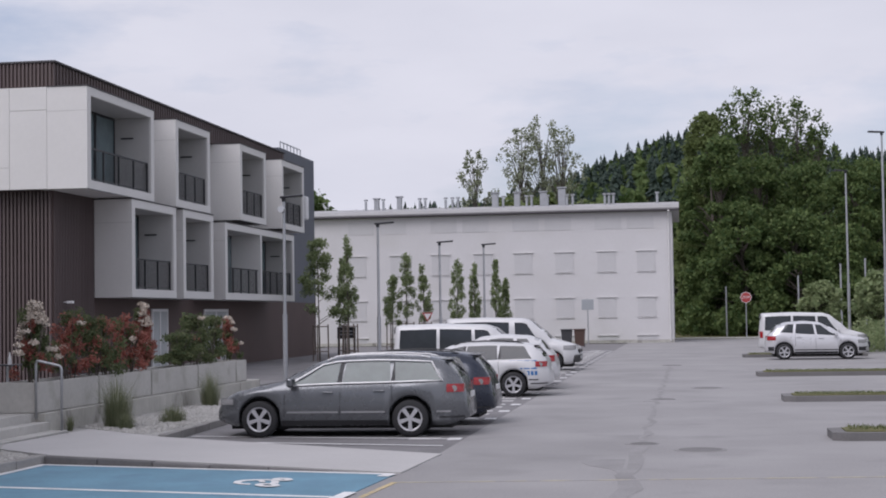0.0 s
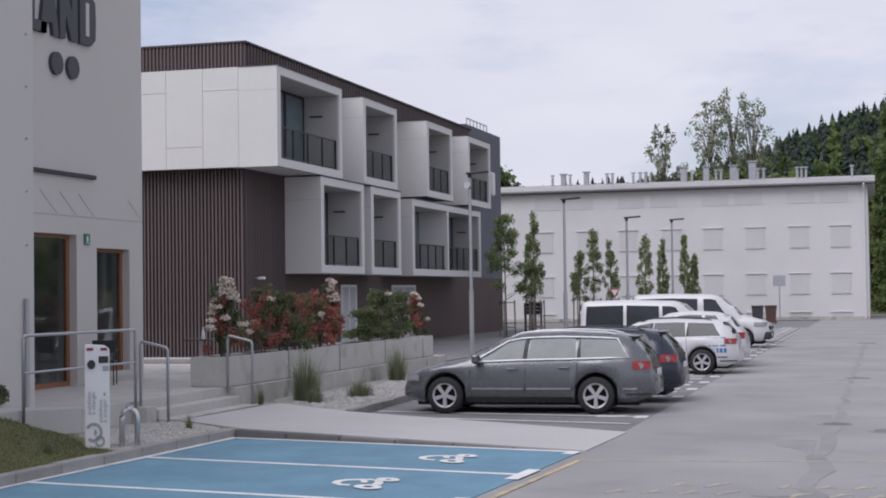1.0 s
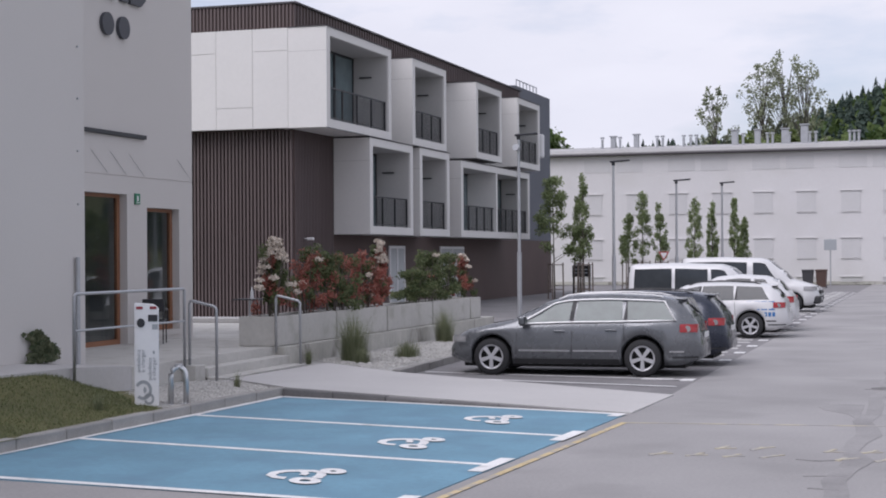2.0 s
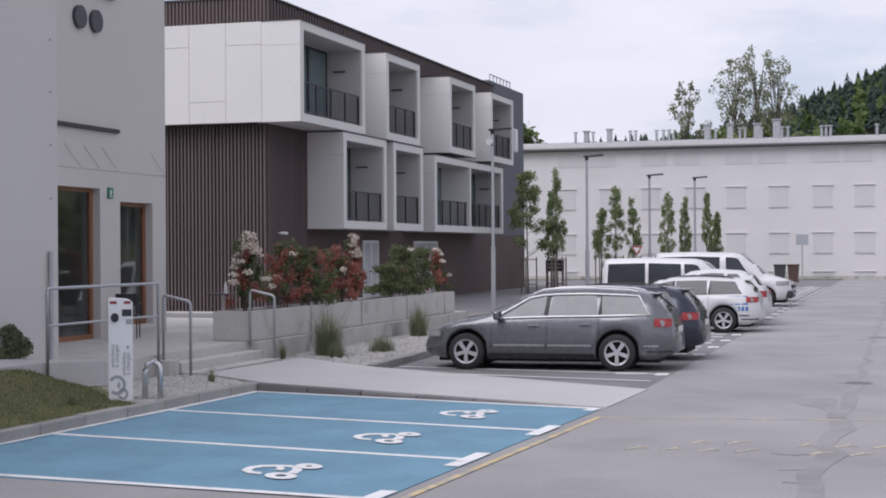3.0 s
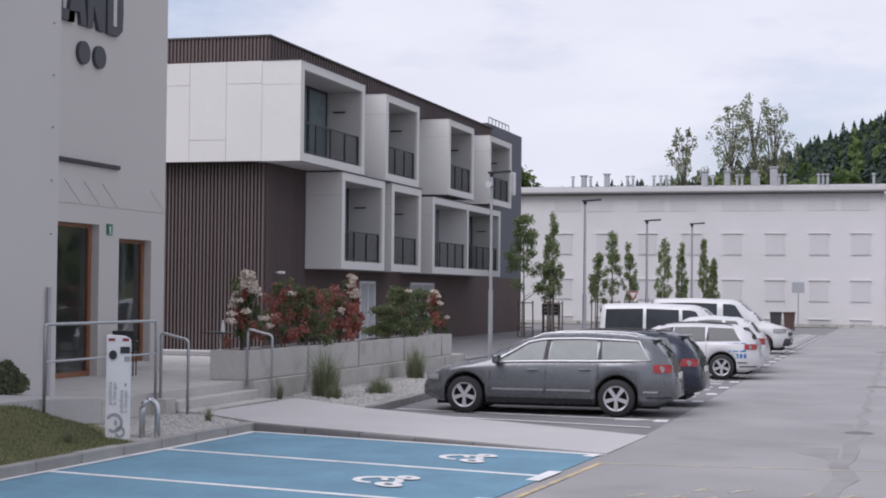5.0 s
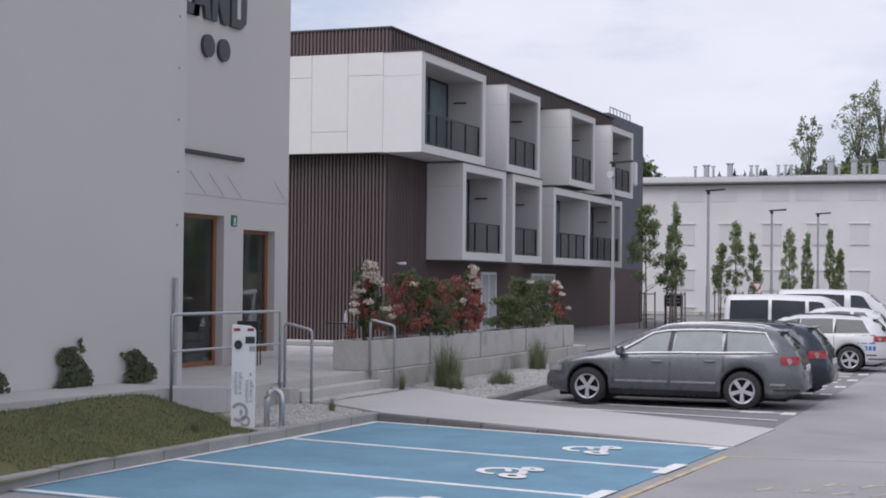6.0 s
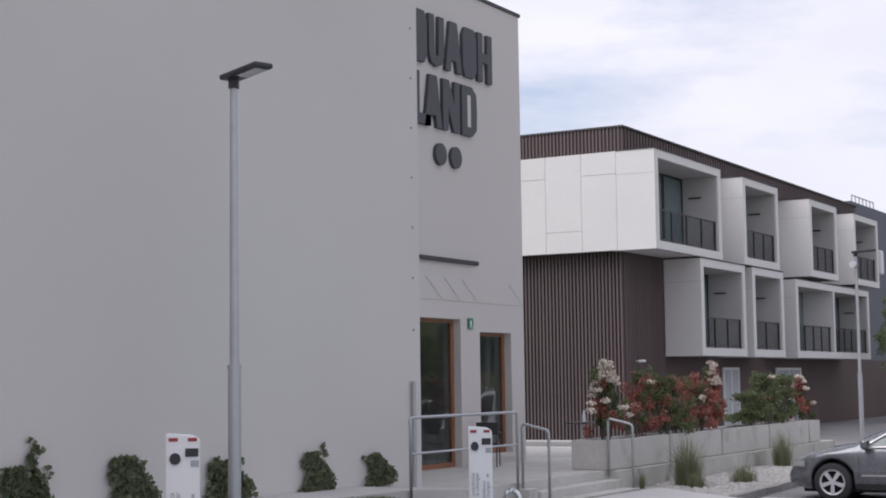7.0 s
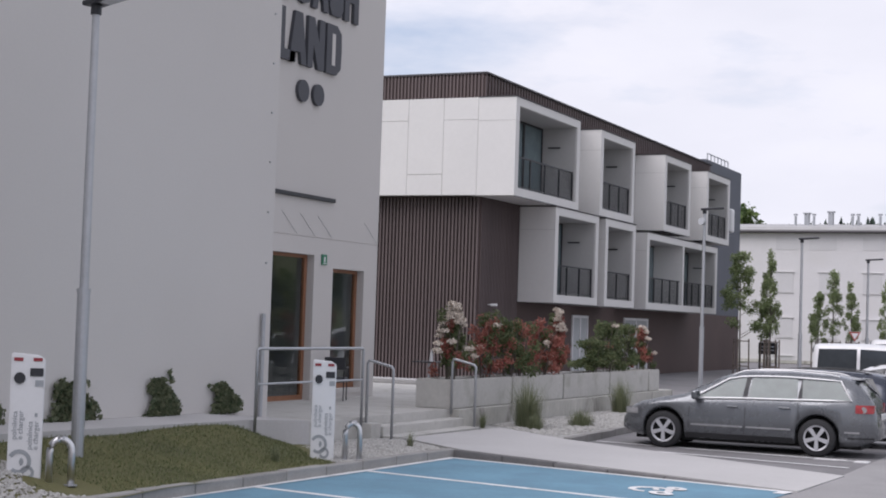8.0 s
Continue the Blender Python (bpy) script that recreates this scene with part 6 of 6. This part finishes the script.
for i, (x, y, h, w, leaf) in enumerate(((3.0, 139, 20.0, 5.8, L_OLIVE), (3.8, 134, 17.0, 7.5, L_BIG), (7.2, 138, 15.5, 8, L_BIG), (11.5, 136, 14.5, 8.5, L_BIG), (15.0, 132, 14.5, 8, L_BIG), (2.0, 140, 13, 6, L_OLIVE), (18.5, 138, 14.5, 9, L_BIG), (5.5, 131, 11, 7, L_BIG), (9.8, 130, 10, 7.5, L_BIG), (13.6, 128, 8.5, 7, L_BIG), (22, 134, 14, 9, L_BIG), (26, 140, 14, 10, L_BIG), (1.2, 150, 10, 7, L_OLIVE))):
    big_tree(x, y, h, w, 100 + i, leaf, "large leafy deciduous tree at the edge of the lot", 3.0, 0.21, 0.03)
for i, (x, y, h, w) in enumerate(((6.6, 146, 23.0, 6.5), (9.0, 147, 22.0, 6.5), (11.4, 148, 22.0, 7.0), (4.6, 146, 21.0, 6.0), (13.2, 147, 19.5, 5.5))):
    big_tree(x, y, h, w, 130 + i, L_BIG, "tall thinly leaved tree above the woods", 0.75, 0.19, 0.45, sparse=True)
for i, (x, y, h, w) in enumerate(((-16.9, 170, 23.0, 6.6), (-14.6, 171, 24.0, 7.4), (-12.4, 170, 22.8, 6.4), (-21.8, 168, 20.3, 5.2))):
    big_tree(x, y, h, w, 140 + i, L_BIRCH, "tall thinly leaved tree behind the white building", 0.62, 0.19, 0.40, sparse=True)
for i, (x, y, h, w) in enumerate(((-22, 160, 12.5, 9), (-17, 158, 13.5, 9), (-12.5, 156, 14.0, 8), (-8.5, 158, 13.0, 8), (-5, 160, 12, 8), (-27, 162, 11.5, 9))):
    big_tree(x, y, h, w, 150 + i, L_OLIVE, "rounded spring-green tree behind the white building", 0.9, 0.45, 0.2)
big_tree(-34.0, 140, 13.5, 8, 160, L_BIG, "leafy tree behind the apartment block", 0.9, 0.4, 0.2)
for i, (x, y, h, w) in enumerate(((10.6, 82, 3.9, 3.2), (12.4, 74, 4.2, 3.0), (8.4, 92, 3.6, 2.6), (10.8, 62.0, 3.0, 2.6))):
    big_tree(x, y, h, w, 170 + i, L_TREE, "small round-crowned tree by the parking bays", 1.0, 0.16, 0.42, name="small_tree", group="small trees by the bays")


def hill_z(x, y):
    u = max(0.0, min(1.0, (y - 235) / 190.0))
    ridge = 29.0 + 15.5 / (1 + math.exp(-(x + 25) / 8.0)) + 1.5 * math.sin(x * 0.05) - 8 * max(0.0, min(1.0, (x - 8) / 40))
    if x < -45:
        ridge -= min(10, (-45 - x) * 0.15)
    return ridge * u ** 0.8


bm = bmesh.new()
gx, gy = 60, 14
hg = [[bm.verts.new((-260 + 10 * i, 235 + 16 * j, hill_z(-260 + 10 * i, 235 + 16 * j) - (0.5 if j == 0 else 0))) for i in range(gx + 1)] for j in range(gy + 1)]
for j in range(gy):
    for i in range(gx):
        bm.faces.new((hg[j][i], hg[j][i + 1], hg[j + 1][i + 1], hg[j + 1][i]))
tagged(part("hill", bm, M_GROUND, smooth=True), "wooded hill in the distance", "hill", "", "structure")
rw = np.random.default_rng(9)
vs, fs = [], []
dv, df = [], []
for _ in range(2600):
    x, y = rw.uniform(-150, 120), rw.uniform(245, 430)
    z = hill_z(x, y)
    h = rw.uniform(5.0, 8.5)
    if rw.random() < 0.72:
        n = 60
        t = rw.uniform(0.05, 1, n)
        a = rw.uniform(0, 6.28, n)
        q = (1 - t) * h * 0.24 * rw.uniform(0.5, 1.1, n) + 0.1
        c = np.stack([x + q * np.cos(a), y + q * np.sin(a), z + t * h], 1)
        o = np.stack([np.cos(a), np.sin(a), -0.5 + 0 * a], 1)
        sd = np.stack([-np.sin(a), np.cos(a), 0 * a], 1)
        s = (0.5 + (1 - t) * 1.3)[:, None]
        k = np.stack([c - sd * s * 0.6, c + o * s, c + sd * s * 0.6, c - o * s * 0.5 + np.array([0, 0, 0.8])], 1).reshape(-1, 3)
        base_i = len(vs)
        vs += k.tolist()
        fs += (np.arange(4 * n).reshape(-1, 4) + base_i).tolist()
    else:
        pts = blob_points(rw, 60, (x, y, z + h * 0.45), (h * 0.28, h * 0.28, h * 0.4), 0.35)
        v, f = leaves(rw, pts, 1.5, 0.4, 1.2)
        base_i = len(dv)
        dv += v
        df += [[i + base_i for i in q] for q in f]
tagged(soup("conifer_forest", vs, fs, L_CONIFER), "dark conifer forest on the hill", "forest", "", "stuff")
tagged(soup("leafy_forest", dv, df, L_BIG), "leafy trees among the conifers on the hill", "forest", "", "stuff")

# hedge and shrubs under the woods
hv = []
for k in range(70):
    x, y = rw.uniform(0.5, 30), rw.uniform(127, 134)
    hv.append(blob_points(rw, 90, (x, y, rw.uniform(0.6, 2.6)), (1.5, 1.0, 1.3), 0.4))
v, f = leaves(rw, np.concatenate(hv), 0.34, 0.4, 1.4)
tagged(soup("undergrowth", v, f, L_BIG), "dense dark undergrowth below the trees", "shrubs", "", "stuff")
hv = [blob_points(rw, 260, (rw.uniform(9.6, 12.5), y, rw.uniform(0.4, 1.3)), (0.8, 1.2, 0.8), 0.4) for y in np.linspace(58, 90, 26)]
v, f = leaves(rw, np.concatenate(hv), 0.12, 0.4, 1.6)
tagged(soup("hedge", v, f, L_TREE), "rough green hedge behind the parked cars", "hedge", "", "stuff")

# ---- white marker bricks along the bay edge ----
row = empty("bay_markers", "rows of pale marker bricks at the ends of parking bays", "road marking")
row["kind"] = "structure"
small_brick = B(-0.11, 0.11, -0.17, 0.17, -0.03, 0.006)
pale_block = B(-0.26, 0.26, -0.13, 0.13, -0.03, 0.004)
brick_mesh = block_mesh = None
for k in range(24):
    y = 28.5 + 2.42 * k if k else 26.0
    if brick_mesh is None:
        ob = part("marker_brick", small_brick, M_LINE, row)
        brick_mesh = ob.data
    else:
        ob = new("marker_brick", brick_mesh)
        ob.parent = row
    ob.location = (-3.52, y, 0.0)
    for dx, dy in ((0.0, 0.1), (-0.35, 0.8), (0.05, 1.5), (-0.75, 0.0), (-0.4, 2.0), (-1.5, 0.15), (-2.3, 0.2), (-3.1, 0.25), (-3.9, 0.3))[:9 if k else 2]:
        if block_mesh is None:
            ob = part("pale_paver", pale_block, M_PALEPAVER, row)
            block_mesh = ob.data
        else:
            ob = new("pale_paver", block_mesh)
            ob.parent = row
        ob.location = (-4.05 + dx, y + dy, 0.0)
for p, q in (((-8.36, 26.70), (-3.5, 25.95)), ((-8.0, 25.55), (-3.5, 24.6))):
    strip(p, q, 0.09, 0.008, "line", M_LINE, row)
